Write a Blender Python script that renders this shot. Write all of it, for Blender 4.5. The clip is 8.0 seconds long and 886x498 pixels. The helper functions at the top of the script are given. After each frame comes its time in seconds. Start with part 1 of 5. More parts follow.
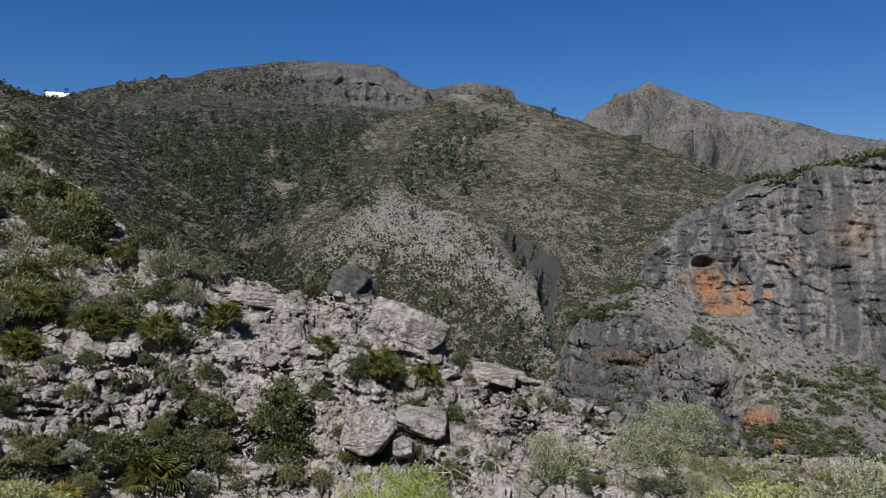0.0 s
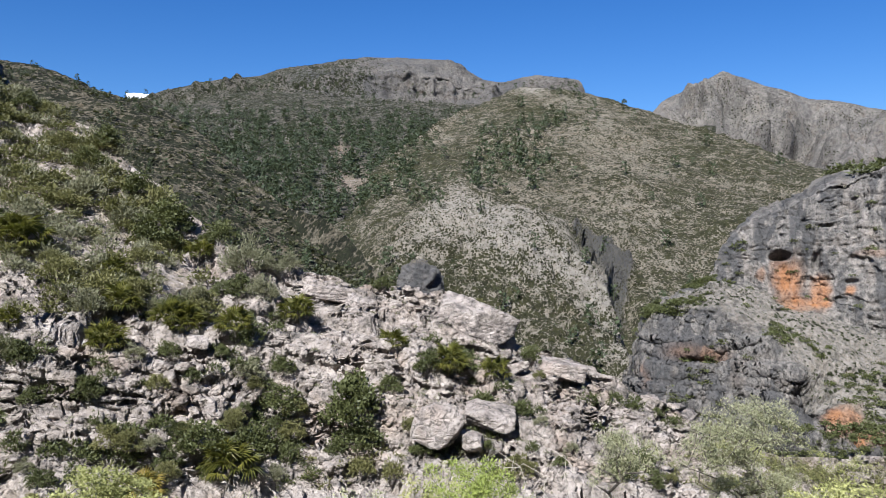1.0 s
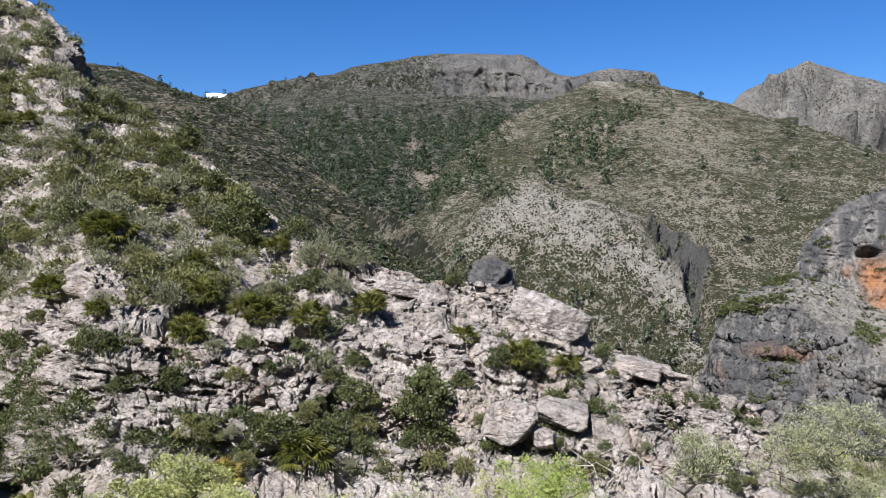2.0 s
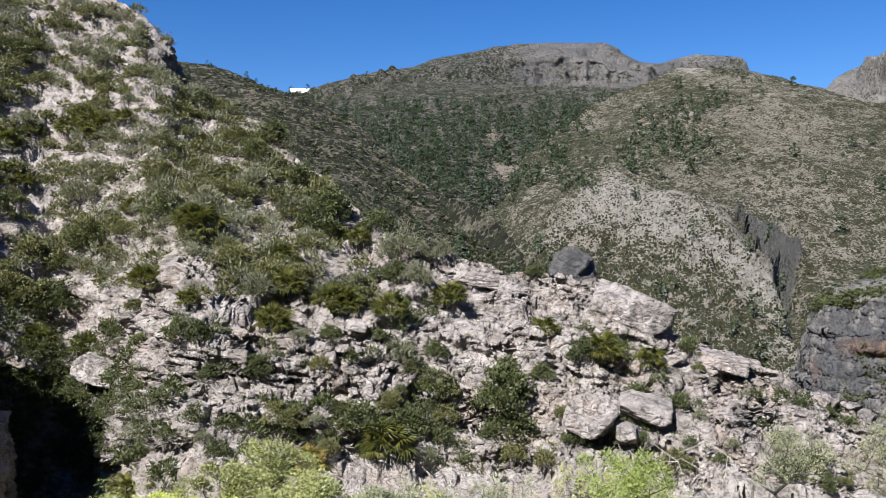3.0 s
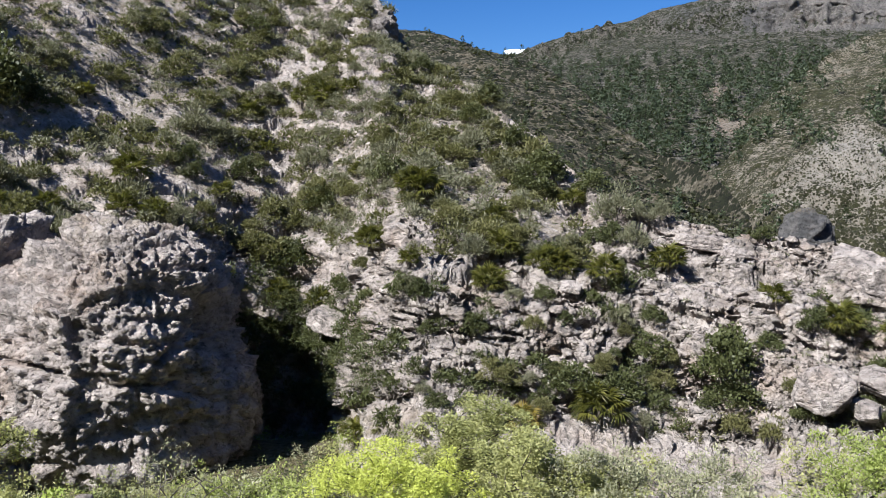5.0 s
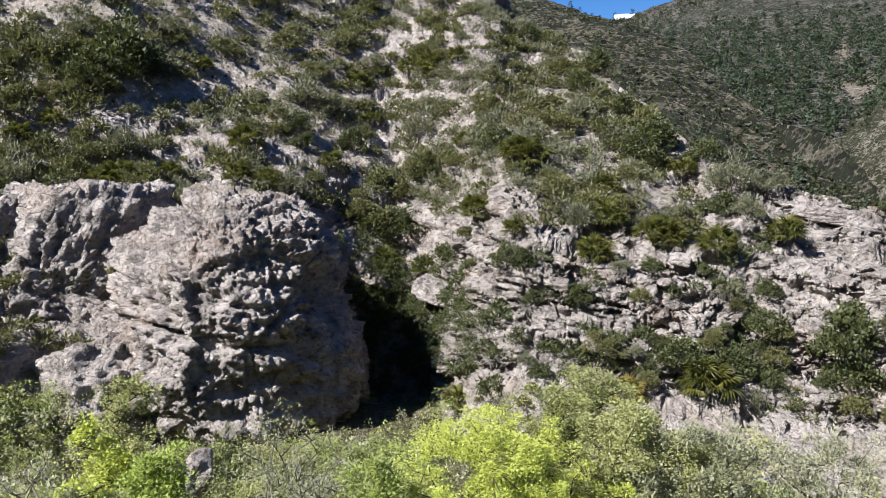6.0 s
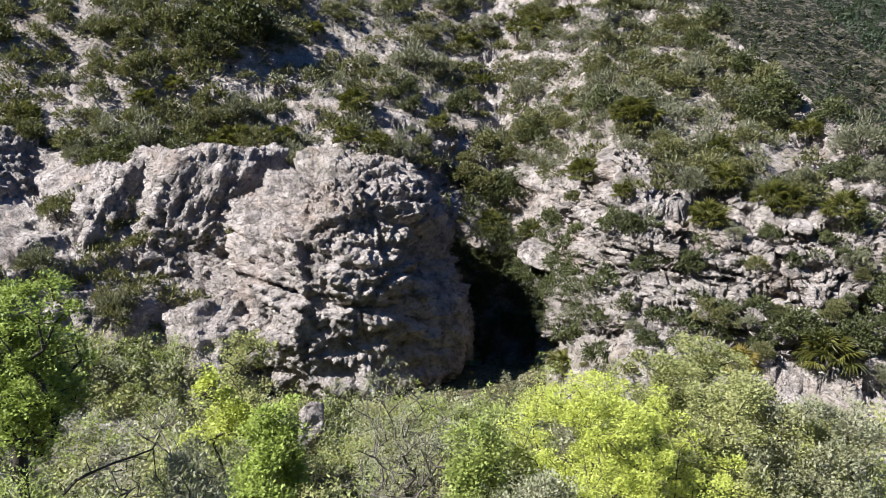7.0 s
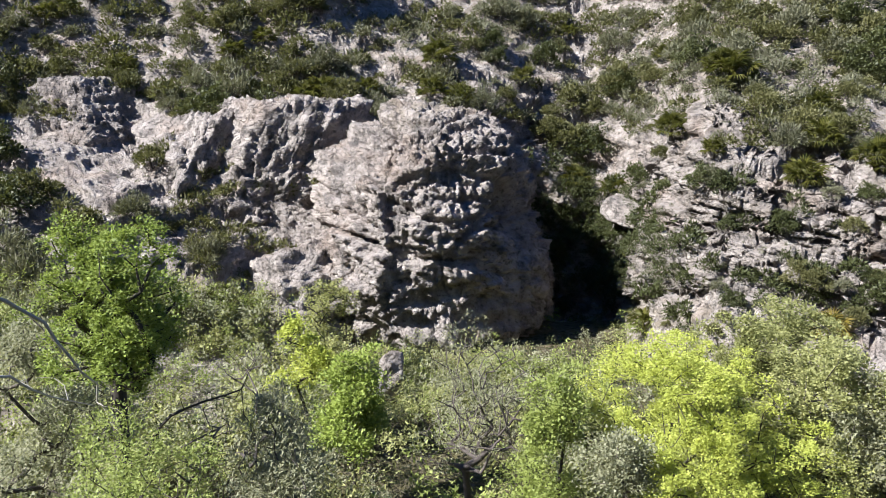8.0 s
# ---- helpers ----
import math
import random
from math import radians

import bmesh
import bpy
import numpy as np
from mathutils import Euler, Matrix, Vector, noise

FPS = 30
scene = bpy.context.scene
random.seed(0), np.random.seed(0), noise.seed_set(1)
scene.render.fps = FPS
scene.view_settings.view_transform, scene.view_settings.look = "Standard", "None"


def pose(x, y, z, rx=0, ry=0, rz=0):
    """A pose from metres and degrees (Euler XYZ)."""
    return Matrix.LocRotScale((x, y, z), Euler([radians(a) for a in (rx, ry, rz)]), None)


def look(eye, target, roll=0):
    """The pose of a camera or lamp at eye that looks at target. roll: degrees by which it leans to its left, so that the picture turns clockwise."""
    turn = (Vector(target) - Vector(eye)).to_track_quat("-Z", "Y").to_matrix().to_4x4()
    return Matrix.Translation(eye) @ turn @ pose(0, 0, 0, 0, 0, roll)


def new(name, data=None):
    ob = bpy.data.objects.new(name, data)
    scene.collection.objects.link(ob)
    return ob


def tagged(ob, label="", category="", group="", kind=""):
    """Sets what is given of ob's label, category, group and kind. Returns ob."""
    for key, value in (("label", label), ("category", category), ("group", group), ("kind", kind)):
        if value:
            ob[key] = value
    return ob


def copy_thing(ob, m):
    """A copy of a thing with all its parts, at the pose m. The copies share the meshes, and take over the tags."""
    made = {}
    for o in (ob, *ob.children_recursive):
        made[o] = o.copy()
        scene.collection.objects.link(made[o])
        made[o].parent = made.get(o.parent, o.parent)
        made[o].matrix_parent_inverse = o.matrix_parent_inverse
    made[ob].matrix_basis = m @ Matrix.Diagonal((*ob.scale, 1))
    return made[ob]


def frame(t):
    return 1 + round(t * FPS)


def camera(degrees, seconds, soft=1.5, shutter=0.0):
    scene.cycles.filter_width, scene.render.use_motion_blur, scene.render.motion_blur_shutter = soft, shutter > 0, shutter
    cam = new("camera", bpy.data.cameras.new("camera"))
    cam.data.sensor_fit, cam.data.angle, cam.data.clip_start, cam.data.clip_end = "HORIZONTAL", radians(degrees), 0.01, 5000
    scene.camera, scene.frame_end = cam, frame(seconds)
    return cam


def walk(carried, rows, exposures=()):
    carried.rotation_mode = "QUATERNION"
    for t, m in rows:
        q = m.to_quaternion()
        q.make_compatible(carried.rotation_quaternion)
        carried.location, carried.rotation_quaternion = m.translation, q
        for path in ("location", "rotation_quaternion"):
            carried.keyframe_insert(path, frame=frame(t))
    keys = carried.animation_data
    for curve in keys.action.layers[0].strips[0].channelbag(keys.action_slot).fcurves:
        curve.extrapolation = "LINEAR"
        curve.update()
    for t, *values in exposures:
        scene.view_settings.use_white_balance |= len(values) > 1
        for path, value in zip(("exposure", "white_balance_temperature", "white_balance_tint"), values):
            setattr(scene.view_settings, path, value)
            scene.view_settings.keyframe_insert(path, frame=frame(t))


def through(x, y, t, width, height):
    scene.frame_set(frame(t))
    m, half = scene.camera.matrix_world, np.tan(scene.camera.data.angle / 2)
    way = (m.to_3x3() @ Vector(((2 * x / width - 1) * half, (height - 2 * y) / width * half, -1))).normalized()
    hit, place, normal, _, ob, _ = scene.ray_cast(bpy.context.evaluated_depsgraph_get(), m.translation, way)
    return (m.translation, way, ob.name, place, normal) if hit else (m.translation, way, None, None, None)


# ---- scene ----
# camera: held at arm's length by somebody who turns on the spot, a little to the left and down
ARM = 0.24
cam = camera(58.2, 8.0, soft=0.75)
TURNS = [
    (0, 0.00, 0.00, 0.00),
    (0.5, 2.40, -0.17, 0.01),
    (1, 4.91, -0.39, 0.21),
    (1.5, 7.43, -0.53, 0.17),
    (3, 15.77, -1.26, 0.28),
    (3.5, 19.01, -1.90, 0.30),
    (4, 22.54, -2.49, 0.23),
    (4.5, 26.52, -3.14, 0.28),
    (5, 31.04, -3.93, 0.57),
    (6.5, 42.23, -7.24, 0.67),
    (7, 46.22, -8.52, 0.88),
    (7.5, 49.46, -9.97, 0.73),
    (8, 52.13, -11.75, 0.64),
]


def held(yaw, pitch, roll):
    turn = pose(0, 0, 0, 0, 0, yaw) @ pose(0, 0, 0, pitch) @ pose(0, 0, 0, 0, roll) @ pose(0, 0, 0, 90)
    ahead = turn.to_3x3() @ Vector((0, 0, -1))
    return Matrix.Translation(ARM * (ahead - Vector((0, 1, 0)))) @ turn


walk(cam, [(t, held(a, b, c)) for t, a, b, c in TURNS], exposures=[(0.0, 0.55, 5900, 9), (0.15, 1.00, 5900, 9), (0.35, 1.32, 5900, 9), (5.2, 1.34, 5900, 9), (8.0, 1.50, 5900, 9)])

# ---- light: clear sky, sun behind the viewer's left shoulder ----
SUN_AZ, SUN_EL = 162.0, 44.0  # degrees to the left of the first view's heading; above the horizon


def bearing(az, el=0.0):
    a, e = radians(az), radians(el)
    return Vector((-math.sin(a) * math.cos(e), math.cos(a) * math.cos(e), math.sin(e)))


world = bpy.data.worlds.new("sky")
scene.world = world
world.use_nodes = True
wn = world.node_tree
wn.nodes.clear()
sky = wn.nodes.new("ShaderNodeTexSky")
sky.sky_type, sky.sun_disc = "NISHITA", False
sky.sun_elevation, sky.sun_rotation = radians(SUN_EL), radians(-SUN_AZ)
sky.altitude, sky.air_density, sky.dust_density, sky.ozone_density = 900, 1.0, 0.0, 4.0
back = wn.nodes.new("ShaderNodeBackground")
back.inputs["Strength"].default_value = 0.034
wout = wn.nodes.new("ShaderNodeOutputWorld")
vivid = wn.nodes.new("ShaderNodeHueSaturation")
vivid.inputs["Hue"].default_value, vivid.inputs["Saturation"].default_value, vivid.inputs["Value"].default_value = 0.511, 1.29, 1.38
wn.links.new(sky.outputs[0], vivid.inputs["Color"])
wn.links.new(vivid.outputs[0], back.inputs[0])
wn.links.new(back.outputs[0], wout.inputs[0])

sun = new("sun", bpy.data.lights.new("sun", "SUN"))
sun.data.energy, sun.data.angle, sun.data.color = 5.0, radians(0.53), (1.0, 0.95, 0.87)
sun.matrix_world = look(bearing(SUN_AZ, SUN_EL) * 300, (0, 0, 0))


# ---- materials ----
class Nodes:
    """A node material built from short calls."""

    def __init__(self, name):
        self.m = bpy.data.materials.new(name)
        self.m.use_nodes = True
        self.t = self.m.node_tree
        self.t.nodes.clear()

    def add(self, kind, **values):
        n = self.t.nodes.new("ShaderNode" + kind)
        for key, v in values.items():
            sock = int(key[1:]) if key[0] == "i" and key[1:].isdigit() else key.replace("_", " ")
            if hasattr(v, "is_output"):
                self.t.links.new(v, n.inputs[sock])
            else:
                n.inputs[sock].default_value = v
        return n

    def place(self, sx=1.0, sy=1.0, sz=1.0):
        g = self.add("NewGeometry")
        return self.add("Mapping", Vector=g.outputs["Position"], Scale=(sx, sy, sz)).outputs[0]

    def noise(self, at, scale, detail=6.0, rough=0.6, distort=0.0):
        return self.add("TexNoise", Vector=at, Scale=scale, Detail=detail, Roughness=rough, Distortion=distort).outputs["Fac"]

    def ramp(self, fac, *stops):
        n = self.add("ValToRGB", Fac=fac)
        e = n.color_ramp.elements
        while len(e) < len(stops):
            e.new(0.5)
        for el, (p, c) in zip(e, stops):
            el.position = p
            el.color = (*c, 1) if len(c) == 3 else c
        return n.outputs[0]

    def step(self, fac, lo, hi):
        return self.add("MapRange", Value=fac, i1=lo, i2=hi).outputs[0]

    def mix(self, fac, a, b, mode="MIX"):
        n = self.t.nodes.new("ShaderNodeMix")
        n.data_type, n.blend_type = "RGBA", mode
        for sock, v in ((n.inputs[0], fac), (n.inputs[6], a), (n.inputs[7], b)):
            if hasattr(v, "is_output"):
                self.t.links.new(v, sock)
            else:
                sock.default_value = v if isinstance(v, float) else (*v, 1)
        return n.outputs[2]

    def mul(self, a, b, op="MULTIPLY"):
        n = self.t.nodes.new("ShaderNodeMath")
        n.operation = op
        for sock, v in zip(n.inputs, (a, b)):
            if hasattr(v, "is_output"):
                self.t.links.new(v, sock)
            else:
                sock.default_value = v
        return n.outputs[0]

    def attr(self, name):
        n = self.t.nodes.new("ShaderNodeAttribute")
        n.attribute_name = name
        return n.outputs["Fac"]

    def done(self, shader):
        o = self.t.nodes.new("ShaderNodeOutputMaterial")
        self.t.links.new(shader, o.inputs[0])
        return self.m


def rock_material(name, dark, mid, pale, size=1.0, soil=(0.181, 0.147, 0.0938), green=(0.0469, 0.057, 0.0235), bump=0.9, stain=0.6, crack=1.0, tall=1.8, dot=0.4, cover=0.62, pits=0.6):
    """Weathered limestone: pale scars, grey skin, dark lichen runs; soil and low scrub where the mesh says so."""
    n = Nodes(name)
    at = n.place()
    big, grain = n.noise(at, 0.11 / size, 6), n.noise(at, 1.1 / size, 12, 0.68)
    fine = n.noise(at, 7.0 / size, 8, 0.7)
    runs = n.noise(n.place(1.0, 1.0, 0.16), 0.55 / size, 8, 0.65)
    col = n.ramp(grain, (0.36, dark), (0.47, mid), (0.64, pale))
    col = n.mix(n.mul(n.step(big, 0.40, 0.62), 0.45), col, pale)
    col = n.mix(n.mul(n.step(runs, 0.52, 0.68), stain), col, dark)
    warm = n.noise(at, 0.35 / size, 4)
    col = n.mix(n.mul(n.step(warm, 0.52, 0.72), 0.4), col, (mid[0] * 1.1, mid[1] * 0.86, mid[2] * 0.66))
    col = n.mix(n.mul(n.attr("orange"), n.step(runs, 0.85, 0.45)), col, n.mix(grain, (0.281, 0.101, 0.0335), (0.456, 0.228, 0.101)))
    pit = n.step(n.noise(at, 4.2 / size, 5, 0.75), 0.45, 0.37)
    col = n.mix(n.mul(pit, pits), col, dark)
    col = n.mix(n.mul(n.attr("pale"), n.step(grain, 0.30, 0.55)), col, (0.308, 0.281, 0.245))
    # dark layer: stained rock, and shade painted into hollows and gullies
    col = n.mix(n.mul(n.attr("grime_and_shade"), 0.8), col, (0.067, 0.067, 0.0703))
    speck = n.step(n.noise(at, 2.6 / size, 8, 0.75), 0.44, 0.56)
    col = n.mix(n.mul(n.attr("soil"), speck), col, soil)
    # low cushions of scrub, each with its own size and shade
    bush = n.add("TexVoronoi", Vector=at, Scale=1.0 / dot)
    ragged = n.mul(bush.outputs["Distance"], n.mul(n.mul(n.noise(at, 3.0 / dot, 5, 0.7), -0.5, "ADD"), 1.1), "ADD")
    reach = n.mul(n.mul(n.attr("green"), cover), n.mul(n.mul(n.mul(bush.outputs["Color"], 0.9), 0.30, "ADD"), n.add("MapRange", Value=n.noise(at, 0.16 / dot, 5, 0.65), i1=0.36, i2=0.62, i3=0.45, i4=1.35).outputs[0]))
    tuft = n.step(n.mul(reach, ragged, "SUBTRACT"), -0.04, 0.16)
    shade = n.ramp(n.noise(at, 0.35 / dot, 3), (0.35, [c * 0.62 for c in green]), (0.5, green), (0.66, [c * 1.5 for c in green]))
    col = n.mix(tuft, col, shade)
    bent = n.add("VectorMath", i0=n.add("TexNoise", Vector=at, Scale=1.4 / size, Detail=4.0).outputs["Color"], i1=(0.22 * size,) * 3, i2=n.place(1.0, 1.0, tall))
    bent.operation = "MULTIPLY_ADD"
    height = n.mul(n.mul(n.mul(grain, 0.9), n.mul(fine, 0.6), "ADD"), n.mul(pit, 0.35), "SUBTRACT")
    for scale, deep in ((0.9, 0.55 * crack), (2.7, 0.30 * crack)):
        v = n.add("TexVoronoi", Vector=bent.outputs[0], Scale=scale / size)
        v.feature = "DISTANCE_TO_EDGE"
        w = n.add("TexVoronoi", Vector=bent.outputs[0], Scale=scale / size)
        height = n.mul(height, n.mul(n.step(v.outputs["Distance"], 0.0, 0.10), deep * 0.5), "ADD")
        height = n.mul(height, n.mul(w.outputs["Distance"], -deep), "ADD")
    height = n.mul(height, n.mul(n.step(n.mul(reach, ragged, "SUBTRACT"), 0.0, 0.4), 1.6 * dot / size), "ADD")
    b = n.add("Bump", Height=height, Strength=bump, Distance=0.5 * size)
    p = n.add("BsdfPrincipled", Base_Color=col, Roughness=0.92, Normal=b.outputs[0])
    p.inputs["Specular IOR Level"].default_value = 0.2
    return n.done(p.outputs[0])


def leaf_material(name, dark, light, through=0.35, spread=0.5):
    n = Nodes(name)
    g = n.add("NewGeometry")
    o = n.add("ObjectInfo")
    f = n.mul(n.mul(g.outputs["Random Per Island"], spread), n.mul(o.outputs["Random"], 1 - spread), "ADD")
    col = n.mix(f, dark, light)
    d = n.add("BsdfPrincipled", Base_Color=col, Roughness=0.55)
    d.inputs["Specular IOR Level"].default_value = 0.3
    t = n.add("BsdfTranslucent", Color=n.mix(0.25, col, (0.335, 0.362, 0.0469)))
    mx = n.add("MixShader", Fac=through, i1=d.outputs[0], i2=t.outputs[0])
    return n.done(mx.outputs[0])


def bark_material(name, dark, light):
    n = Nodes(name)
    at = n.place(1, 1, 0.3)
    f = n.noise(at, 14.0, 8, 0.7)
    b = n.add("Bump", Height=f, Strength=0.6, Distance=0.02)
    return n.done(n.add("BsdfPrincipled", Base_Color=n.mix(f, dark, light), Roughness=0.9, Normal=b.outputs[0]).outputs[0])


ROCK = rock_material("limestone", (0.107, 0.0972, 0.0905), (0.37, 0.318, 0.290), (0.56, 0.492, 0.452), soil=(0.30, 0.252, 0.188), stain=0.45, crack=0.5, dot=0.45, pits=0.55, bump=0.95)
CLIFF = rock_material("grey_cliff_limestone", (0.040, 0.040, 0.041), (0.155, 0.146, 0.139), (0.33, 0.296, 0.267), 0.8, stain=0.95, bump=1.0, crack=0.5, tall=0.4, dot=0.6)
SLOPE = rock_material("valley_slope", (0.040, 0.036, 0.025), (0.095, 0.082, 0.057), (0.25, 0.218, 0.168), 1.5, soil=(0.068, 0.058, 0.033), green=(0.017, 0.019, 0.008), dot=1.1, cover=1.3)
HILL = rock_material("hill_rock", (0.085, 0.073, 0.054), (0.165, 0.143, 0.108), (0.30, 0.265, 0.215), 2.0, soil=(0.105, 0.088, 0.052), green=(0.036, 0.036, 0.015), dot=0.9, cover=1.0)
BARE = rock_material("bare_peak_rock", (0.062, 0.056, 0.054), (0.140, 0.127, 0.118), (0.25, 0.228, 0.208), 4.0, soil=(0.105, 0.093, 0.066), green=(0.036, 0.038, 0.020), dot=2.6, cover=0.55, pits=0.8)
PEAK = rock_material("mountain_rock", (0.046, 0.043, 0.041), (0.105, 0.095, 0.087), (0.21, 0.19, 0.172), 4.0, soil=(0.074, 0.066, 0.040), green=(0.024, 0.027, 0.012), dot=3.0, cover=0.85)
EARTH = rock_material("ravine_earth", (0.067, 0.057, 0.0335), (0.134, 0.111, 0.067), (0.214, 0.188, 0.134), 0.6, soil=(0.107, 0.0938, 0.0402))
SCRUB = leaf_material("scrub_leaves", (0.062, 0.063, 0.024), (0.18, 0.170, 0.070), 0.25, 0.5)
BRUSH = leaf_material("distant_scrub_leaves", (0.017, 0.020, 0.008), (0.048, 0.050, 0.021), 0.15, 0.7)
GREY = leaf_material("grey_scrub_leaves", (0.100, 0.100, 0.060), (0.225, 0.218, 0.138), 0.2, 0.5)
DARK = leaf_material("dark_evergreen_leaves", (0.030, 0.036, 0.013), (0.094, 0.103, 0.038), 0.2, 0.5)
PALM = leaf_material("palm_blades", (0.040, 0.048, 0.010), (0.155, 0.145, 0.026), 0.3, 0.5)
PALM_DRY = leaf_material("dry_palm_blades", (0.174, 0.127, 0.0268), (0.281, 0.221, 0.0402), 0.3, 0.5)
LIME = leaf_material("lime_green_leaves", (0.33, 0.37, 0.055), (0.57, 0.60, 0.14), 0.4, 0.7)
FRESH = leaf_material("fresh_green_leaves", (0.185, 0.225, 0.052), (0.41, 0.46, 0.135), 0.4, 0.7)
SPRING = leaf_material("spring_green_leaves", (0.145, 0.195, 0.036), (0.39, 0.46, 0.105), 0.4, 0.7)
CAROB = leaf_material("grey_green_leaves", (0.190, 0.200, 0.070), (0.44, 0.435, 0.18), 0.35, 0.7)
OLIVE = leaf_material("olive_leaves", (0.180, 0.182, 0.105), (0.41, 0.40, 0.255), 0.35, 0.8)
PINE = leaf_material("pine_needles", (0.022, 0.033, 0.017), (0.062, 0.078, 0.038), 0.15, 0.6)
BARK = bark_material("dark_bark", (0.0235, 0.0188, 0.0147), (0.0737, 0.0603, 0.0469))
BLEACHED = bark_material("bleached_wood", (0.30, 0.265, 0.225), (0.56, 0.51, 0.45))
TWIG = bark_material("grey_bark", (0.050, 0.040, 0.036), (0.135, 0.110, 0.096))


# ---- relief ----
TABLE = np.random.default_rng(77).random((65536, 5), np.float32)


def lattice(i, j, k, seed):
    """The row of TABLE that belongs to a lattice point."""
    h = (i * 73856093) ^ (j * 19349663) ^ (k * 83492791) ^ (seed * 40503)
    return (h ^ (h >> 15)) & 0xFFFF


def value_noise(p, seed=0):
    c = np.floor(p).astype(np.int32)
    f = (p - c).astype(np.float32)
    f = f * f * (3 - 2 * f)
    g = 1 - f
    height = TABLE[:, 0].copy()
    out = 0
    for a in (0, 1):
        for b in (0, 1):
            w = (f if a else g)[:, 0] * (f if b else g)[:, 1]
            for d in (0, 1):
                out = out + w * (f if d else g)[:, 2] * height[lattice(c[:, 0] + a, c[:, 1] + b, c[:, 2] + d, seed)]
    return out * 2 - 1


def fbm(p, octaves=4, seed=0, gain=0.5):
    out, amp = 0, 1.0
    for i in range(octaves):
        out = out + amp * value_noise(p * 2.03 ** i + 7.7 * i, seed + i)
        amp *= gain
    return out


def cells(p, seed=0):
    """Distances to the nearest and second of scattered seeds, the nearest one's random number, and the height of its own tilted facet."""
    c = np.floor(p).astype(np.int32)
    p = (p - c).astype(np.float32)
    f1, f2 = np.full(len(p), 9.0, np.float32), np.full(len(p), 9.0, np.float32)
    own, facet = np.zeros(len(p), np.float32), np.zeros(len(p), np.float32)
    for a in (-1, 0, 1):
        for b in (-1, 0, 1):
            for d in (-1, 0, 1):
                h = TABLE[lattice(c[:, 0] + a, c[:, 1] + b, c[:, 2] + d, seed)]
                x, y, z = a + h[:, 0] - p[:, 0], b + h[:, 1] - p[:, 1], d + h[:, 2] - p[:, 2]
                e = np.sqrt(x * x + y * y + z * z)
                near = e < f1
                f2 = np.where(near, f1, np.minimum(f2, e))
                own = np.where(near, h[:, 3], own)
                facet = np.where(near, 2 * ((h[:, 3] - 0.5) * x + (h[:, 2] - 0.5) * z + (h[:, 4] - 0.5) * y), facet)
                f1 = np.where(near, e, f1)
    return f1, f2, own, facet


def smooth(x, lo, hi):
    t = np.clip((x - lo) / (hi - lo), 0, 1)
    return t * t * (3 - 2 * t)


def blocks(p, seed, gap):
    """Broken blocks with flat tilted faces, each of its own height, with sunken cracks between."""
    f1, f2, own, facet = cells(p, seed)
    return (0.10 + 0.75 * own + 0.8 * facet) * smooth(f2 - f1, 0.0, gap)


def fractured(p, size=1.0, seed=0, dip=(0.16, 0.05), beds=1.0):
    """Outward relief of broken, bedded limestone, in units of about one metre at size 1."""
    q = p / size
    warp = np.stack([fbm(q * 0.4, 3, seed + s) for s in (1, 2, 3)], 1)
    q = q + 0.14 * warp
    bed = q[:, 2] + dip[0] * q[:, 0] + dip[1] * q[:, 1]
    q = np.stack([q[:, 0], q[:, 1], bed], 1)
    out = 1.1 * blocks(q * np.array([0.27, 0.27, 0.36]), seed, 0.10)
    out += 0.34 * blocks(q * np.array([0.75, 0.75, 1.1]), seed + 10, 0.07)
    out += 0.15 * blocks(q * np.array([1.8, 1.8, 3.6]), seed + 20, 0.07)
    s1, s2 = (bed * 0.62) % 1.0, (bed * 2.1 + 0.3 * warp[:, 0]) % 1.0
    out += beds * 0.30 * s1 * (1 - smooth(s1, 0.90, 1.0)) + beds * 0.10 * s2 * (1 - smooth(s2, 0.85, 1.0))
    out += 0.20 * fbm(q * 1.6, 3, seed + 30, 0.6) + 0.16 * np.abs(fbm(q * np.array([4.5, 4.5, 8.0]), 3, seed + 33, 0.7))
    return (out - 0.75) * size


def crags(p, seed=0, dip=(0.16, 0.05)):
    """Small sharp relief: hand-sized blocks, notches worn under the beds, and upright cracks."""
    warp = np.stack([fbm(p * 0.5, 2, seed + s) for s in (1, 2)], 1)
    q = np.stack([p[:, 0] + 0.3 * warp[:, 0], p[:, 1], p[:, 2] + dip[0] * p[:, 0] + dip[1] * p[:, 1] + 0.2 * warp[:, 1]], 1)
    broken = smooth(fbm(p * 0.22, 2, seed + 3), -0.25, 0.35)
    out = 0.11 * blocks(q * np.array([2.6, 2.6, 5.2]), seed + 10, 0.10) * (0.15 + 0.85 * broken)
    thin = (q[:, 2] * 2.7 + 0.5 * fbm(q * 0.6, 2, seed + 5)) % 1.0
    out = out + 0.15 * thin * (1 - smooth(thin, 0.82, 1.0)) * (0.3 + 0.7 * broken)
    notch = fbm(q * np.array([0.45, 0.45, 2.2]), 3, seed + 20)
    crack = np.abs(fbm(q * np.array([0.9, 0.9, 0.28]), 2, seed + 30))
    out = out - 0.42 * smooth(notch, 0.36, 0.52) - 0.26 * (1 - smooth(crack, 0.02, 0.08))
    return out + (0.02 + 0.04 * broken) * fbm(q * np.array([5.0, 5.0, 7.0]), 2, seed + 40, 0.6)


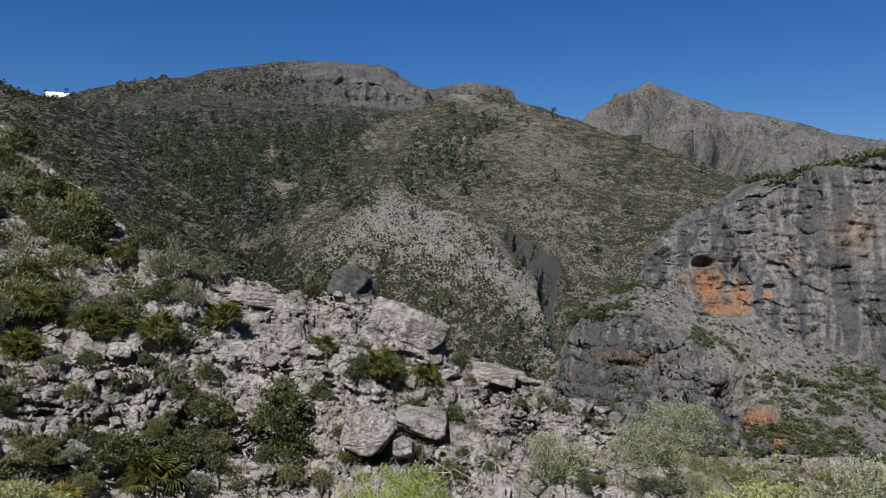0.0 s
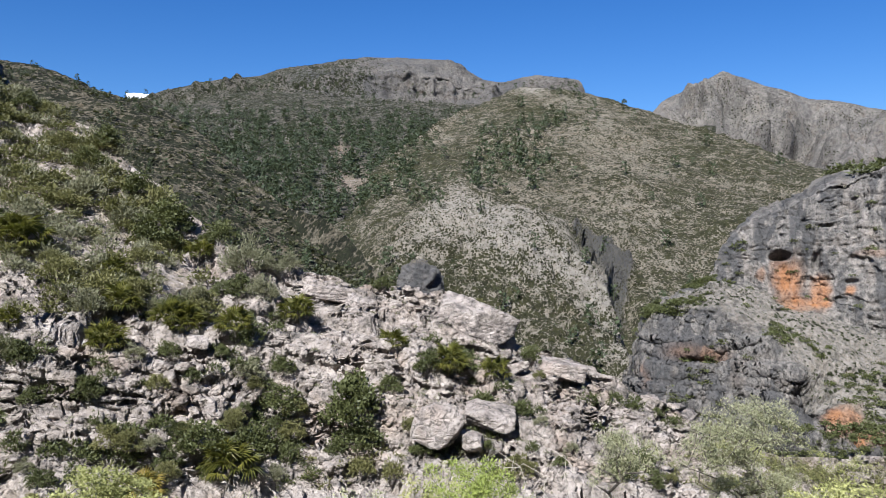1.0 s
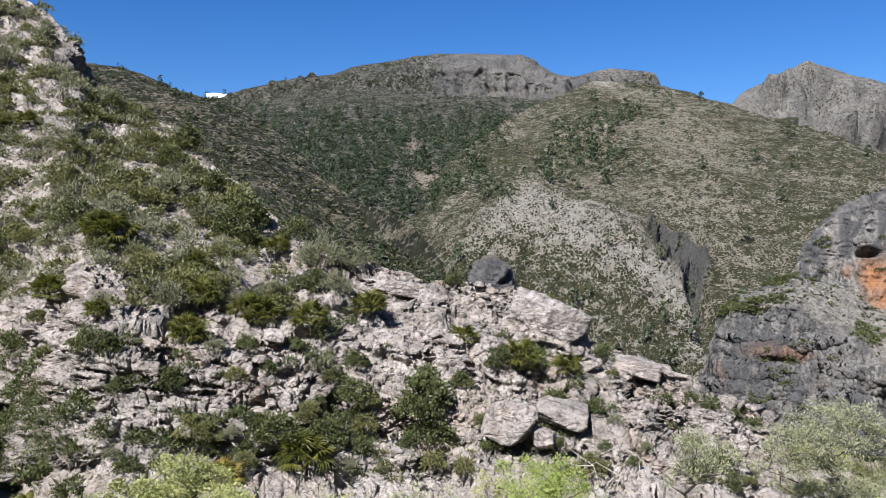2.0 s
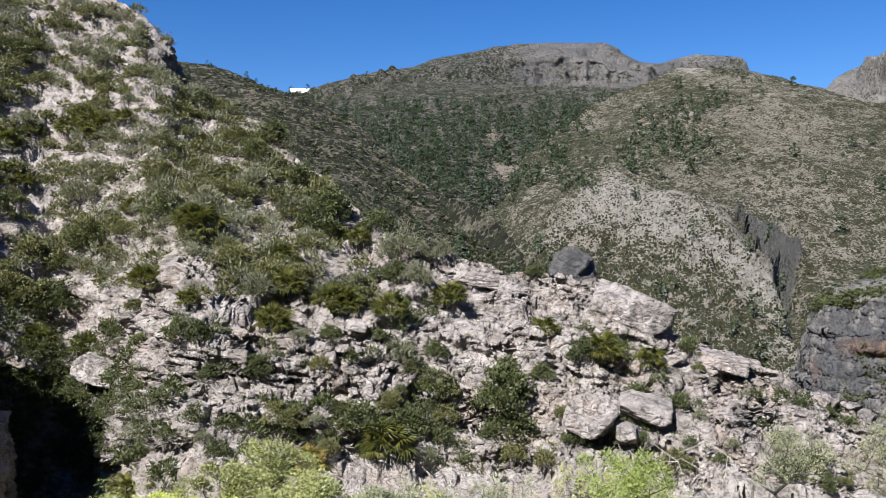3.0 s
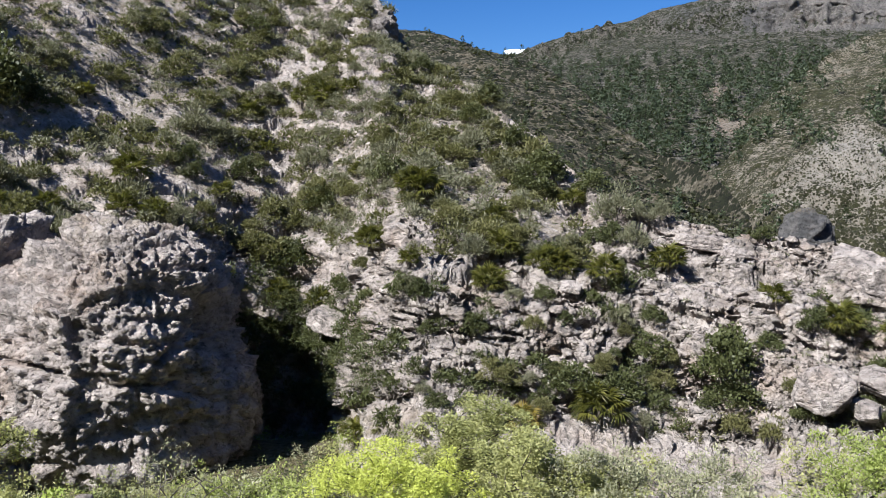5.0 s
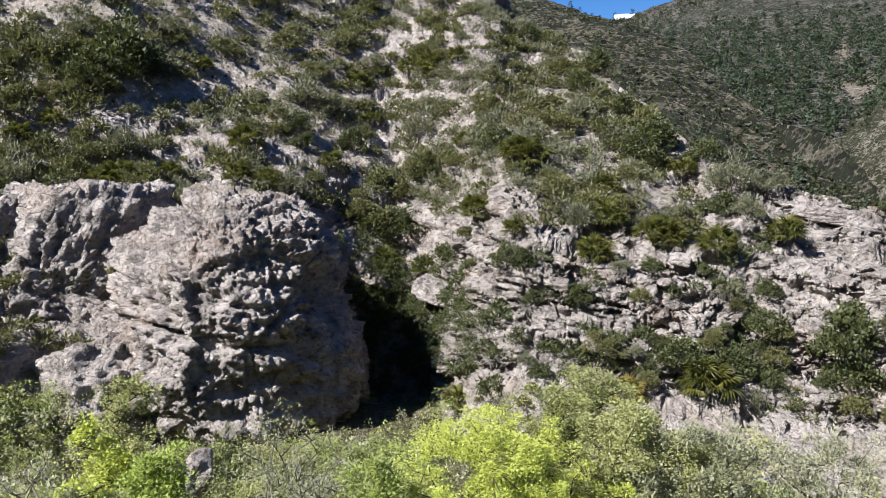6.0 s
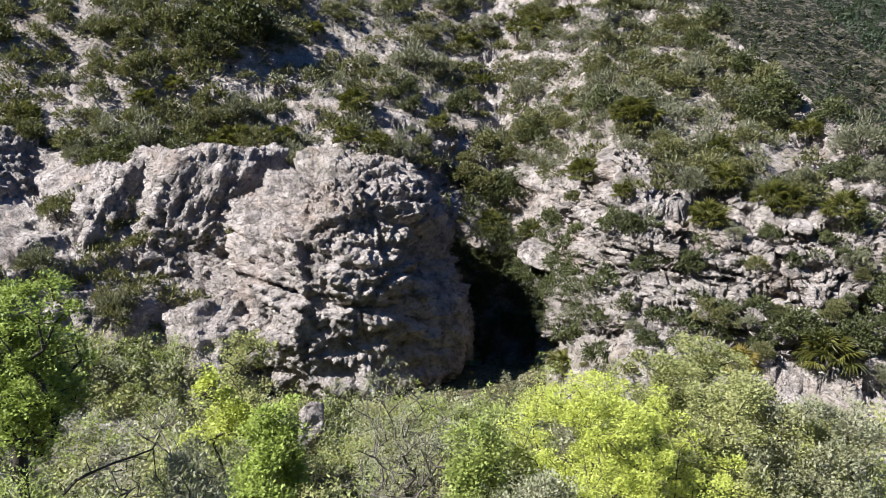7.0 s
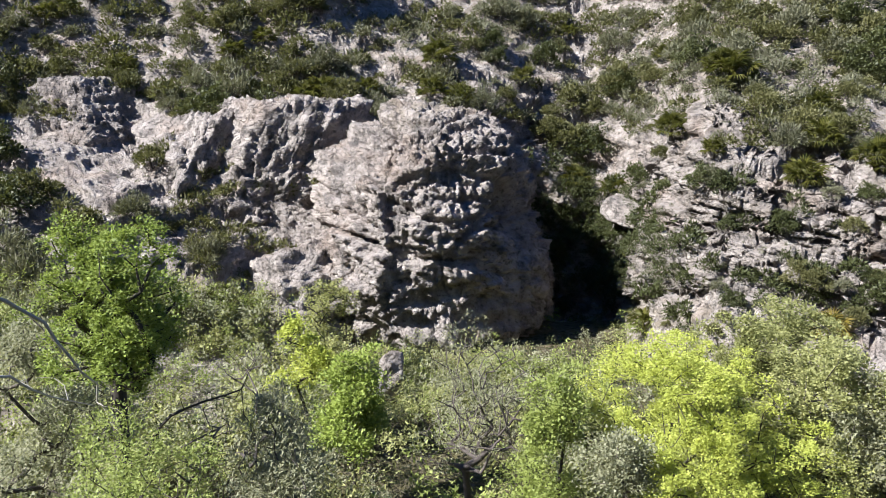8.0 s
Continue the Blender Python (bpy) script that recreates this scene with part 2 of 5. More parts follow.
def benched(p, step, seed=0, dip=(0.16, 0.05)):
    """How far up or down each place of a slope moves so that the slope breaks into treads and risers along its beds."""
    bed = p[:, 2] + dip[0] * p[:, 0] + dip[1] * p[:, 1] + 0.8 * step * fbm(p * (0.35 / step), 3, seed)
    t = (bed / step) % 1.0
    return step * (smooth(t, 0.36, 0.62) - t)


def grid_mesh(name, P, attrs=None):
    """A mesh from an array of rows x columns x 3."""
    r, c, _ = P.shape
    idx = np.arange(r * c).reshape(r, c)
    quads = np.stack([idx[:-1, :-1], idx[:-1, 1:], idx[1:, 1:], idx[1:, :-1]], -1).reshape(-1, 4)
    me = bpy.data.meshes.new(name)
    me.vertices.add(r * c)
    me.vertices.foreach_set("co", P.reshape(-1).astype(np.float32))
    me.loops.add(len(quads) * 4)
    me.loops.foreach_set("vertex_index", quads.reshape(-1).astype(np.int32))
    me.polygons.add(len(quads))
    me.polygons.foreach_set("loop_start", np.arange(0, len(quads) * 4, 4, dtype=np.int32))
    for key, v in (attrs or {}).items():
        a = me.attributes.new(key, "FLOAT", "POINT")
        a.data.foreach_set("value", np.asarray(v, np.float32).reshape(-1))
    me.update(calc_edges=True)
    me.validate()
    return me


def polar(az, el, r):
    a, e = np.radians(az), np.radians(el)
    return np.stack([-np.sin(a) * r, np.cos(a) * r, np.tan(e) * r], -1)


class Sheet:
    """A hillside between level lines: each line is (bearings, elevations, distances) seen from the viewpoint; rows lie between the lines."""

    def __init__(self, az0, az1, columns, lines, rows):
        self.az = np.linspace(az0, az1, columns)
        self.seen = None
        knots = []
        for az, el, r in lines:
            o = np.argsort(az)
            az, el, r = np.array(az)[o], np.array(el)[o], np.array(r)[o]
            k = max(1, int(0.35 / (self.az[1] - self.az[0])))
            bell = np.hanning(2 * k + 3)[1:-1]
            bell /= bell.sum()
            ease = [np.convolve(np.pad(np.interp(self.az, az, v), k, mode="edge"), bell, "valid") for v in (el, r)]
            knots.append(polar(self.az, *ease))
        parts = []
        for i, k in enumerate(rows):
            v = np.linspace(0, 1, k, endpoint=i == len(rows) - 1)[:, None, None]
            parts.append(knots[i][None] * (1 - v) + knots[i + 1][None] * v)
        self.P = np.concatenate(parts)
        self.line = np.concatenate([np.linspace(i, i + 1, k, endpoint=i == len(rows) - 1) for i, k in enumerate(rows)])
        self.AZ = np.broadcast_to(self.az[None], self.P.shape[:2])
        self.V = np.broadcast_to(self.line[:, None], self.P.shape[:2])

    def normals(self):
        du = np.gradient(self.P, axis=1)
        dv = np.gradient(self.P, axis=0)
        n = np.cross(dv, du)
        n /= np.linalg.norm(n, axis=-1, keepdims=True) + 1e-9
        flip = (n * self.P).sum(-1, keepdims=True) > 0
        return np.where(flip, -n, n)

    def soften(self, times):
        for _ in range(times):
            P = self.P
            self.P = P.copy()
            self.P[1:-1] = 0.25 * P[:-2] + 0.5 * P[1:-1] + 0.25 * P[2:]

    def push(self, amount, level=1.0):
        n = self.normals() * np.array([1, 1, level])
        self.P = self.P + n * amount.reshape(self.P.shape[:2])[..., None]

    def lift(self, amount):
        self.P = self.P + np.array([0, 0, 1.0]) * amount.reshape(self.P.shape[:2])[..., None]

    def flat(self):
        return self.P.reshape(-1, 3)

    def el(self):
        return np.degrees(np.arctan2(self.P[..., 2], np.hypot(self.P[..., 0], self.P[..., 1])))

    def spot(self, az, el):
        """The foremost place of the sheet on that bearing and elevation."""
        j = int(np.clip(np.searchsorted(self.az, az), 1, len(self.az) - 1))
        js = slice(max(0, j - 2), j + 3)
        if self.seen is None:
            self.seen = self.el(), np.hypot(self.P[..., 0], self.P[..., 1])
        e = np.abs(self.seen[0][:, js] - el)
        i, k = np.unravel_index(np.argmin(np.where(e < 0.25, 0, 100 * e) + self.seen[1][:, js]), e.shape)
        return Vector(self.P[:, js][i, k])

    def build(self, name, material, label, attrs=None, sharp=False):
        me = grid_mesh(name, self.P, attrs=attrs)
        me.materials.append(material)
        if not sharp:
            me.shade_smooth()
        return tagged(new(name, me), label, "hillside", kind="structure")


# ---- the land ----
def ground_sheet():
    """One sheet from the walker's feet over the ravine floor to the horizon."""
    az = np.linspace(-180, 180, 181)
    r = np.concatenate([np.linspace(0.2, 40, 60), np.geomspace(42, 4600, 45)])
    R, A = np.meshgrid(r, az, indexing="ij")
    seen = smooth(A, -75, -50) * (1 - smooth(A, 110, 135))
    dip = -1.75 - 10.4 * smooth(R, 1.0, 9) - 0.5 * smooth(R, 15, 30) - 30 * smooth(R, 43, 62)
    rise = -1.75 + 0.55 * np.maximum(R - 6, 0) * (1 - smooth(R, 60, 500)) + 40 * smooth(R, 60, 500)
    Z = dip * seen + rise * (1 - seen)
    P = np.stack([-np.sin(np.radians(A)) * R, np.cos(np.radians(A)) * R, Z], -1)
    f = P.reshape(-1, 3)
    P[..., 2] += (0.35 * fbm(f * 0.35, 4, 5)).reshape(R.shape) * smooth(R, 1, 8) * (1 + smooth(R, 60, 900) * 12)
    me = grid_mesh("ground", P, attrs={"soil": np.ones(R.shape), "green": 0.8 * np.ones(R.shape)})
    me.materials.append(EARTH)
    me.shade_smooth()
    return tagged(new("ground", me), "brown stony earth and grass on the floor of the ravine", "ground", kind="structure")


ground_sheet()

# near hillside across the ravine: foot, foot of the rock wall, top of the wall, crest, far side
NEAR = Sheet(-31, 85, 1360, [
    ([-38, 100], [-27, -27], [26, 26]),
    ([-38, -18, -8, 0, 5, 11, 17, 23, 33, 35, 37, 40, 45, 50, 60, 70, 80, 100],
     [-17.5, -17, -17, -17.5, -17, -16.6, -15.8, -15.2, -14.6, -15, -15.5, -16, -17, -19, -19, -17, -16, -16],
     [38, 38, 36, 34.6, 34.4, 34.2, 34.2, 34.2, 34.6, 37.5, 43, 46.5, 46.5, 42, 37, 36, 35, 35]),
    ([-38, -18, -8, 0, 5, 11, 17, 23, 30, 34, 37, 42, 50, 60, 70, 80, 100],
     [-15.2, -15.6, -13, -10.5, -9, -7.4, -6.6, -7.0, -6.6, -5.0, -6.0, -8.5, -6, -5, -4.5, -4, -3],
     [41, 41, 40, 39, 38.5, 38.5, 38.5, 38, 38, 39, 45.5, 49, 46, 44, 47, 49, 50]),
    ([-38, -18, -11, -7, -3.5, -0.6, 1.4, 4.2, 9, 12.5, 15.2, 17.8, 21, 22.3, 24.6, 28, 30.8, 33.4, 34.3, 34.9, 36.4, 38.6, 45, 55, 70, 100],
     [-14.0, -14.4, -11.5, -9.9, -8.4, -7.6, -5.4, -4.3, -4.4, -3.3, -2.8, -1.2, -0.6, 1.0, 3.8, 6.9, 8.2, 9.7, 10.4, 12.2, 14.2, 15.6, 18, 23, 25, 26],
     [44, 44, 44, 43.5, 43, 43, 43, 44, 45, 46, 47, 48, 50, 52, 55, 60, 64, 68.5, 70, 71, 72.5, 76, 84, 90, 92, 92]),
    ([-38, 20, 30, 100], [-22, -10, 2, 17], [70, 80, 100, 130]),
], [18, 125, 205, 6])
NEAR.soften(9)
near_flat = NEAR.flat()
wall = smooth(NEAR.V, 0.7, 1.1) * (1 - smooth(NEAR.V, 2.0, 2.4) * smooth(NEAR.AZ, 19, 25))
rough = fbm(near_flat * 0.14, 3, 60).reshape(NEAR.V.shape)
patch = smooth(rough, 0.05, 0.35)
steepness = 1 - smooth(NEAR.normals()[..., 2], 0.45, 0.8)
strength = (1 - 0.6 * smooth(NEAR.AZ, 54, 62)) * (0.10 + 0.42 * np.maximum(wall, 0.5 * patch) + 0.24 * wall * steepness)
swell = 1.1 * fbm(near_flat * 0.09, 3, 40).reshape(NEAR.V.shape)
past = smooth(NEAR.V, 0.0, 0.4)
NEAR.push(swell * past)
near_flat = NEAR.flat()
shape = NEAR.V.shape
NEAR.lift((0.8 * benched(near_flat, 1.5, 41) + 0.7 * benched(near_flat, 0.5, 42)).reshape(shape) * past * (1 - steepness) * (0.35 + 0.65 * np.maximum(wall, patch)))
NEAR.push(fractured(near_flat, 1.0, 3).reshape(shape) * strength * past, 0.45)
NEAR.push(crags(NEAR.flat(), 5).reshape(shape) * (0.15 + 0.75 * np.maximum(wall, 0.7 * patch)) * (1 - 0.75 * smooth(NEAR.AZ, 56, 64)) * past, 0.5)
bare = np.clip(np.maximum(wall, patch), 0, 1)
near_slope = NEAR.build("hillside", ROCK, "pale grey broken limestone hillside with ledges and dry soil",
                        {"soil": (1 - 0.75 * bare) * 0.9, "green": (1 - bare) * 0.6}, sharp=True)


def outcrop(name, az, el, r, size, seed, label, rows=120, turn=0.0, box=0.75, amp=1.0, bed=1.0, material=ROCK, lean=0.0, hollows=(), grime_and_shade=0.0, pits=0.0, beds=1.0, taper=0.0):
    """A rounded, boxy knob of bedded rock, its size in metres across, deep and high, sunk into the slope behind."""
    u = np.linspace(-math.pi / 2, math.pi / 2, rows)
    w = np.linspace(-math.pi, math.pi, int(rows * 1.8))
    U, W = np.meshgrid(u, w, indexing="ij")

    D = np.stack([np.cos(U) * np.cos(W), np.cos(U) * np.sin(W), np.sin(U)], -1)
    P = D * (np.abs(D) ** (2 / box)).sum(-1, keepdims=True) ** (-box / 2) * (np.array(size) / 2)
    out = P / (np.array(size) / 2) ** 2
    out /= np.linalg.norm(out, axis=-1, keepdims=True) + 1e-9
    P[..., :2] *= (1 - taper * P[..., 2:] / size[2])
    P[..., 0] += lean * P[..., 2]
    a = radians(az + turn)
    rot = np.array([[math.cos(a), -math.sin(a), 0], [math.sin(a), math.cos(a), 0], [0, 0, 1]])
    centre = polar(az, el, r)
    Wd = P @ rot.T + centre
    flat = Wd.reshape(-1, 3)
    d = (fractured(flat, bed, seed, beds=beds) * amp + 0.5 * amp * fbm(flat * 0.3 / bed, 3, seed + 77)).reshape(U.shape)
    if pits:
        f1, f2, own, facet = cells(flat * np.array([1.3, 1.3, 1.0]), seed + 5)
        d = d - pits * (smooth(0.42 - f1, 0.0, 0.2) * (own > 0.35)).reshape(U.shape)
        d = d + (7.0 * pits * crags(flat, seed + 9)).reshape(U.shape) + 0.5 * pits * fbm(flat * np.array([4.0, 4.0, 5.0]), 3, seed + 7, 0.6).reshape(U.shape)
        f1, f2, own, facet = cells(flat * np.array([3.1, 3.1, 2.4]), seed + 6)
        d = d - 0.6 * pits * smooth(0.42 - f1, 0.0, 0.2).reshape(U.shape)
    b = radians(turn)
    faced = P @ np.array([[math.cos(b), math.sin(b), 0], [-math.sin(b), math.cos(b), 0], [0, 0, 1]])
    for spot, hr, hd in hollows:
        d = d - hd * np.exp(-(((faced - np.array(spot)) / hr) ** 2).sum(-1))
    Wd = Wd + (out @ rot.T) * d[..., None]
    Wd[:, -1] = Wd[:, 0]
    me = grid_mesh(name, Wd, attrs={"soil": smooth(out[..., 2], 0.7, 0.95) * 0.6, "grime_and_shade": grime_and_shade * np.ones(U.shape)})
    me.materials.append(material)
    return tagged(new(name, me), label, "rock", kind="" if name == "boulder" else "structure")


outcrop("rock_outcrop", 53.2, -11.2, 41.5, (11.0, 10.8, 13.6), 11, "large pale rock bulge with rough pitted face and a shaded hollow", 230, 34, 0.68, 0.7, 1.0,
        hollows=(((4.8, -3.6, 2.4), 1.7, 2.4), ((-2.5, -4.4, 1.5), 1.3, 0.7), ((-0.4, -5.6, -1.6), 1.2, 0.6), ((-5.0, -2.5, 6.0), 2.4, 1.2), ((3.4, -4.0, 5.4), 1.6, -0.9)), pits=0.11, beds=0.3, taper=0.20)
outcrop("rock_crag", 35.3, 11.0, 71.0, (2.6, 9.0, 4.4), 15, "dark overhanging crag high on the hillside", 80, 8, 0.7, 0.8, grime_and_shade=0.6)
outcrop("rock_pinnacle", 6.6, -3.6, 75.0, (4.4, 4.5, 6.2), 16, "dark grey rock knob behind the near ridge", 70, 0, 0.95, 0.45, material=CLIFF, grime_and_shade=0.9)


def broken_block(name, az, el, r, size, seed, label, turn=0.0, tilt=0.0, cuts=16, amp=0.06, beds=0.0, rows=40, material=ROCK, broken=0.0, lean=0.0, grime_and_shade=0.0):
    """An angular block of stone: a box cut by random planes, with worn edges and thin beds."""
    rng = np.random.default_rng(seed)
    u = np.linspace(-math.pi / 2, math.pi / 2, rows)
    w = np.linspace(-math.pi, math.pi, int(rows * 1.8))
    U, W = np.meshgrid(u, w, indexing="ij")
    D = np.stack([np.cos(U) * np.cos(W), np.cos(U) * np.sin(W), np.sin(U)], -1)
    face = np.concatenate([np.eye(3), -np.eye(3), rng.normal(size=(cuts, 3))])
    face /= np.linalg.norm(face, axis=1, keepdims=True)
    far = np.concatenate([np.full(6, 0.95), rng.uniform(0.80, 1.08, cuts)])
    dots = D @ face.T
    reach = np.min(np.where(dots > 0.05, far / np.maximum(dots, 0.05), 9.0), axis=-1)
    P = D * reach[..., None] * np.array(size) / 2
    flat = P.reshape(-1, 3) + 10.0 * seed
    layer = (flat[:, 2] * 5.5 + 0.5 * fbm(flat * 1.2, 2, seed)) % 1.0
    rub = amp * (1.2 * fbm(flat * 1.6, 3, seed + 1) + 0.6 * fbm(flat * 6.0, 2, seed + 2)) - beds * (1 - smooth(layer, 0.0, 0.25))
    P = P + D * rub.reshape(U.shape)[..., None] * (np.cos(U) ** 0.5)[..., None]
    P[..., 0] += lean * P[..., 2]
    m = np.array(pose(0, 0, 0, 0, tilt, az + turn).to_3x3())
    P = P @ m.T + polar(az, el, r)
    if broken:
        P = P + (D @ m.T) * (broken * (0.35 * fractured(P.reshape(-1, 3), 1.0, seed) + crags(P.reshape(-1, 3), seed + 3))).reshape(U.shape)[..., None]
    P[:, -1] = P[:, 0]
    me = grid_mesh(name, P, attrs={"soil": 0.3 * smooth(D[..., 2], 0.8, 1.0), "grime_and_shade": grime_and_shade * np.ones(U.shape)})
    me.materials.append(material)
    return tagged(new(name, me), label, "rock", kind="" if name == "boulder" else "structure")


broken_block("rock_outcrop", 61.8, -16.0, 41.0, (8.6, 8.6, 9.0), 18, "sloping pale rock skirt at the foot of the bulge", 30, 0, 12, 0.3, 0.1, 110, broken=0.4, lean=0.3)
broken_block("rock_outcrop", 65.6, -8.4, 46.5, (7.6, 11.0, 12.6), 12, "slanting pale limestone rib beside the large bulge", 30, 0, 12, 0.35, 0.1, 130, broken=0.45, lean=0.38)
broken_block("rock_outcrop", 70.6, -7.6, 47.5, (5.6, 8.0, 10.4), 13, "narrow pale limestone rib among dark shrubs", 30, 0, 12, 0.3, 0.1, 110, broken=0.4, lean=0.25)
broken_block("rock_outcrop", 75.6, -4.0, 51.0, (5.8, 7.0, 8.4), 14, "shaded grey rock buttress between shrubs", 35, 0, 14, 0.3, 0.1, 100, broken=0.4, grime_and_shade=0.25)
broken_block("boulder", 5.5, -12.9, 35.0, (2.1, 1.9, 2.0), 17, "large pale angular boulder resting on a ledge", 20, 12, 14)
broken_block("boulder", 2.9, -13.9, 35.2, (1.1, 1.3, 0.9), 29, "pale angular block beside the large boulder", -15, -10, 12)
broken_block("rock_slab", 2.2, -5.6, 42.0, (3.6, 3.0, 1.9), 21, "thick bedded limestone slab on the ridge crest", 10, 24, 8, 0.08, 0.10)
broken_block("rock_slab", 3.6, -4.9, 42.6, (2.4, 2.6, 1.8), 30, "thick bedded limestone slab on the ridge crest", -8, 18, 8, 0.08, 0.10)
broken_block("rock_slab", 13.4, -3.5, 45.0, (2.8, 2.4, 0.9), 22, "flat pale limestone slab on the ridge crest", 0, 5, 8, 0.06, 0.06)
broken_block("rock_slab", 10.6, -4.3, 44.4, (2.4, 2.2, 1.2), 33, "flat pale limestone slab on the ridge crest", 12, 8, 8, 0.06, 0.06)
broken_block("rock_slab", -3.4, -8.9, 42.0, (2.8, 2.4, 0.9), 23, "flat pale limestone slab on the ridge crest", 0, 8, 8, 0.06, 0.06)
broken_block("rock_slab", 1.6, -12.2, 36.4, (2.4, 2.2, 1.0), 24, "overhanging limestone slab beside the boulder", 0, 10, 8, 0.06, 0.08)
broken_block("rock_slab", 38.8, -9.0, 45.6, (3.6, 4.0, 1.2), 25, "slanting slab at the edge of the shaded recess", -10, 14, 8, 0.06, 0.04)
broken_block("boulder", 22.1, -6.7, 37.4, (1.0, 0.8, 0.6), 26, "small pale white stone on a ledge", 0, 8, 10, 0.03, rows=30)
broken_block("boulder", 24.4, -18.0, 32.6, (1.1, 1.0, 1.7), 27, "pale standing block at the foot of the wall", 0, 4, 12, rows=40)
broken_block("boulder", 56.6, -20.6, 30.0, (1.0, 0.9, 1.8), 28, "pale rock showing between bushes", 0, 6, 12, rows=40)

# cliff on the far bank of the gorge
BLUFF = Sheet(-32, -7, 430, [
    ([-44, -30, -20, -12, -9, -7], [-17, -16, -15, -14, -13, -13], [84, 84, 86, 88, 90, 92]),
    ([-44, -30, -23, -20, -17, -14, -11, -9.9, -8.9, -8.3, -7], [-14, -13.2, -12, -9.5, -6.2, -4.4, -4.2, -5.0, -6.8, -9.5, -12.5], [88, 88, 88, 89, 91, 92, 93, 94, 95, 96, 100]),
    ([-44, -30, -26, -23, -20, -17, -14, -11, -9.9, -8.9, -8.3, -7], [-8.6, -7.6, -6.6, -5.6, -4.4, -3.2, -2.6, -4.0, -4.8, -6.6, -9.3, -12.3], [104, 104, 104, 104, 104, 104, 102, 96, 96, 96, 97, 100]),
    ([-44, -29, -28.2, -27.8, -26.5, -23.5, -21.8, -20.4, -18.6, -16.7, -15.6, -14.5, -14.1, -11, -9.9, -8.9, -8.3, -7],
     [7.5, 5.6, 5.8, 5.4, 5.2, 4.7, 4.3, 3.6, 2.5, 1.8, 1.0, -0.5, -1.9, -3.8, -4.7, -6.5, -9.2, -12.2],
     [108, 108, 108, 108, 108, 108, 108, 108, 108, 108, 107, 106, 105, 98, 97, 97, 98, 100]),
    ([-44, -29, -20, -15, -7], [7.6, 5.6, 3.0, -1.5, -16], [170, 170, 165, 150, 130]),
], [74, 58, 150, 8])
BLUFF.soften(5)
bf = BLUFF.flat()
steep = np.clip((1 - smooth(BLUFF.V, 0.9, 1.15)) + smooth(BLUFF.V, 1.85, 2.1) * (1 - smooth(BLUFF.V, 2.9, 3.2)), 0, 1)
BEL = BLUFF.el()
warp_a, warp_e = (fbm(bf * 0.5, 3, s).reshape(BEL.shape) for s in (45, 46))


def blot(az, el, raz, rel):
    return np.exp(-(((BLUFF.AZ + 0.22 * warp_a - az) / raz) ** 2 + ((BEL + 0.14 * warp_e - el) / rel) ** 2) ** 2)


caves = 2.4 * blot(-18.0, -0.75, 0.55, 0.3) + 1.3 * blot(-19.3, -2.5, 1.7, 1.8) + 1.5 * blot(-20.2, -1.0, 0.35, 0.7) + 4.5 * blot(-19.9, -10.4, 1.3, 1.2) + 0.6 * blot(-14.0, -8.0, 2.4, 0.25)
POCKETS = [(-22.4, 0.2, 0.75, 0.28), (-23.8, -0.4, 0.9, 0.2), (-22.7, -1.6, 0.45, 0.16), (-22.2, -2.5, 0.4, 0.22), (-20.8, 1.2, 0.7, 0.2), (-22.5, 2.9, 0.45, 0.2), (-24.2, 2.9, 0.35, 0.25), (-25.6, 2.0, 1.0, 0.2),
           (-25.4, 3.6, 0.6, 0.2), (-27.3, 1.6, 0.5, 0.3), (-21.6, 3.6, 0.4, 0.15), (-19.0, 1.5, 0.5, 0.25), (-18.2, 0.6, 0.3, 0.2), (-24.8, 1.0, 0.6, 0.14), (-26.6, -1.2, 0.5, 0.15), (-22.8, -3.9, 0.15, 0.25)]
for a, e, w, h in POCKETS:
    caves = caves + 0.9 * blot(a, e, w, 0.6 * h) * smooth(warp_a, -0.5, 0.3)
bs = BLUFF.V.shape
flutes = (1.5 * fbm(bf * np.array([0.26, 0.26, 0.02]), 4, 36).reshape(bs) - 0.5 * smooth(fbm(bf * np.array([0.12, 0.12, 0.9]), 4, 37).reshape(bs), 0.3, 0.42)) * steep
BLUFF.push((fractured(bf * np.array([1.0, 1.0, 0.7]), 1.5, 31, (0.05, 0.0)).reshape(bs) * (0.30 - 0.12 * steep) + 0.55 * flutes + 1.3 * fbm(bf * 0.045, 3, 33).reshape(bs)) * smooth(BLUFF.V, 0, 0.2) - caves)
BLUFF.push(crags(BLUFF.flat() * np.array([0.8, 0.8, 0.4]), 39, (0.03, 0.0)).reshape(bs) * 0.8 * smooth(BLUFF.V, 0, 0.2), 0.6)
low_beds = (bf[:, 2] * 0.36 + 0.03 * bf[:, 0] + 0.35 * fbm(bf * 0.12, 3, 34)).reshape(bs) % 1.0
BLUFF.push(0.9 * low_beds * (1 - smooth(low_beds, 0.85, 1.0)) * (1 - smooth(BLUFF.V, 0.9, 1.1)) * smooth(BLUFF.V, 0, 0.2))
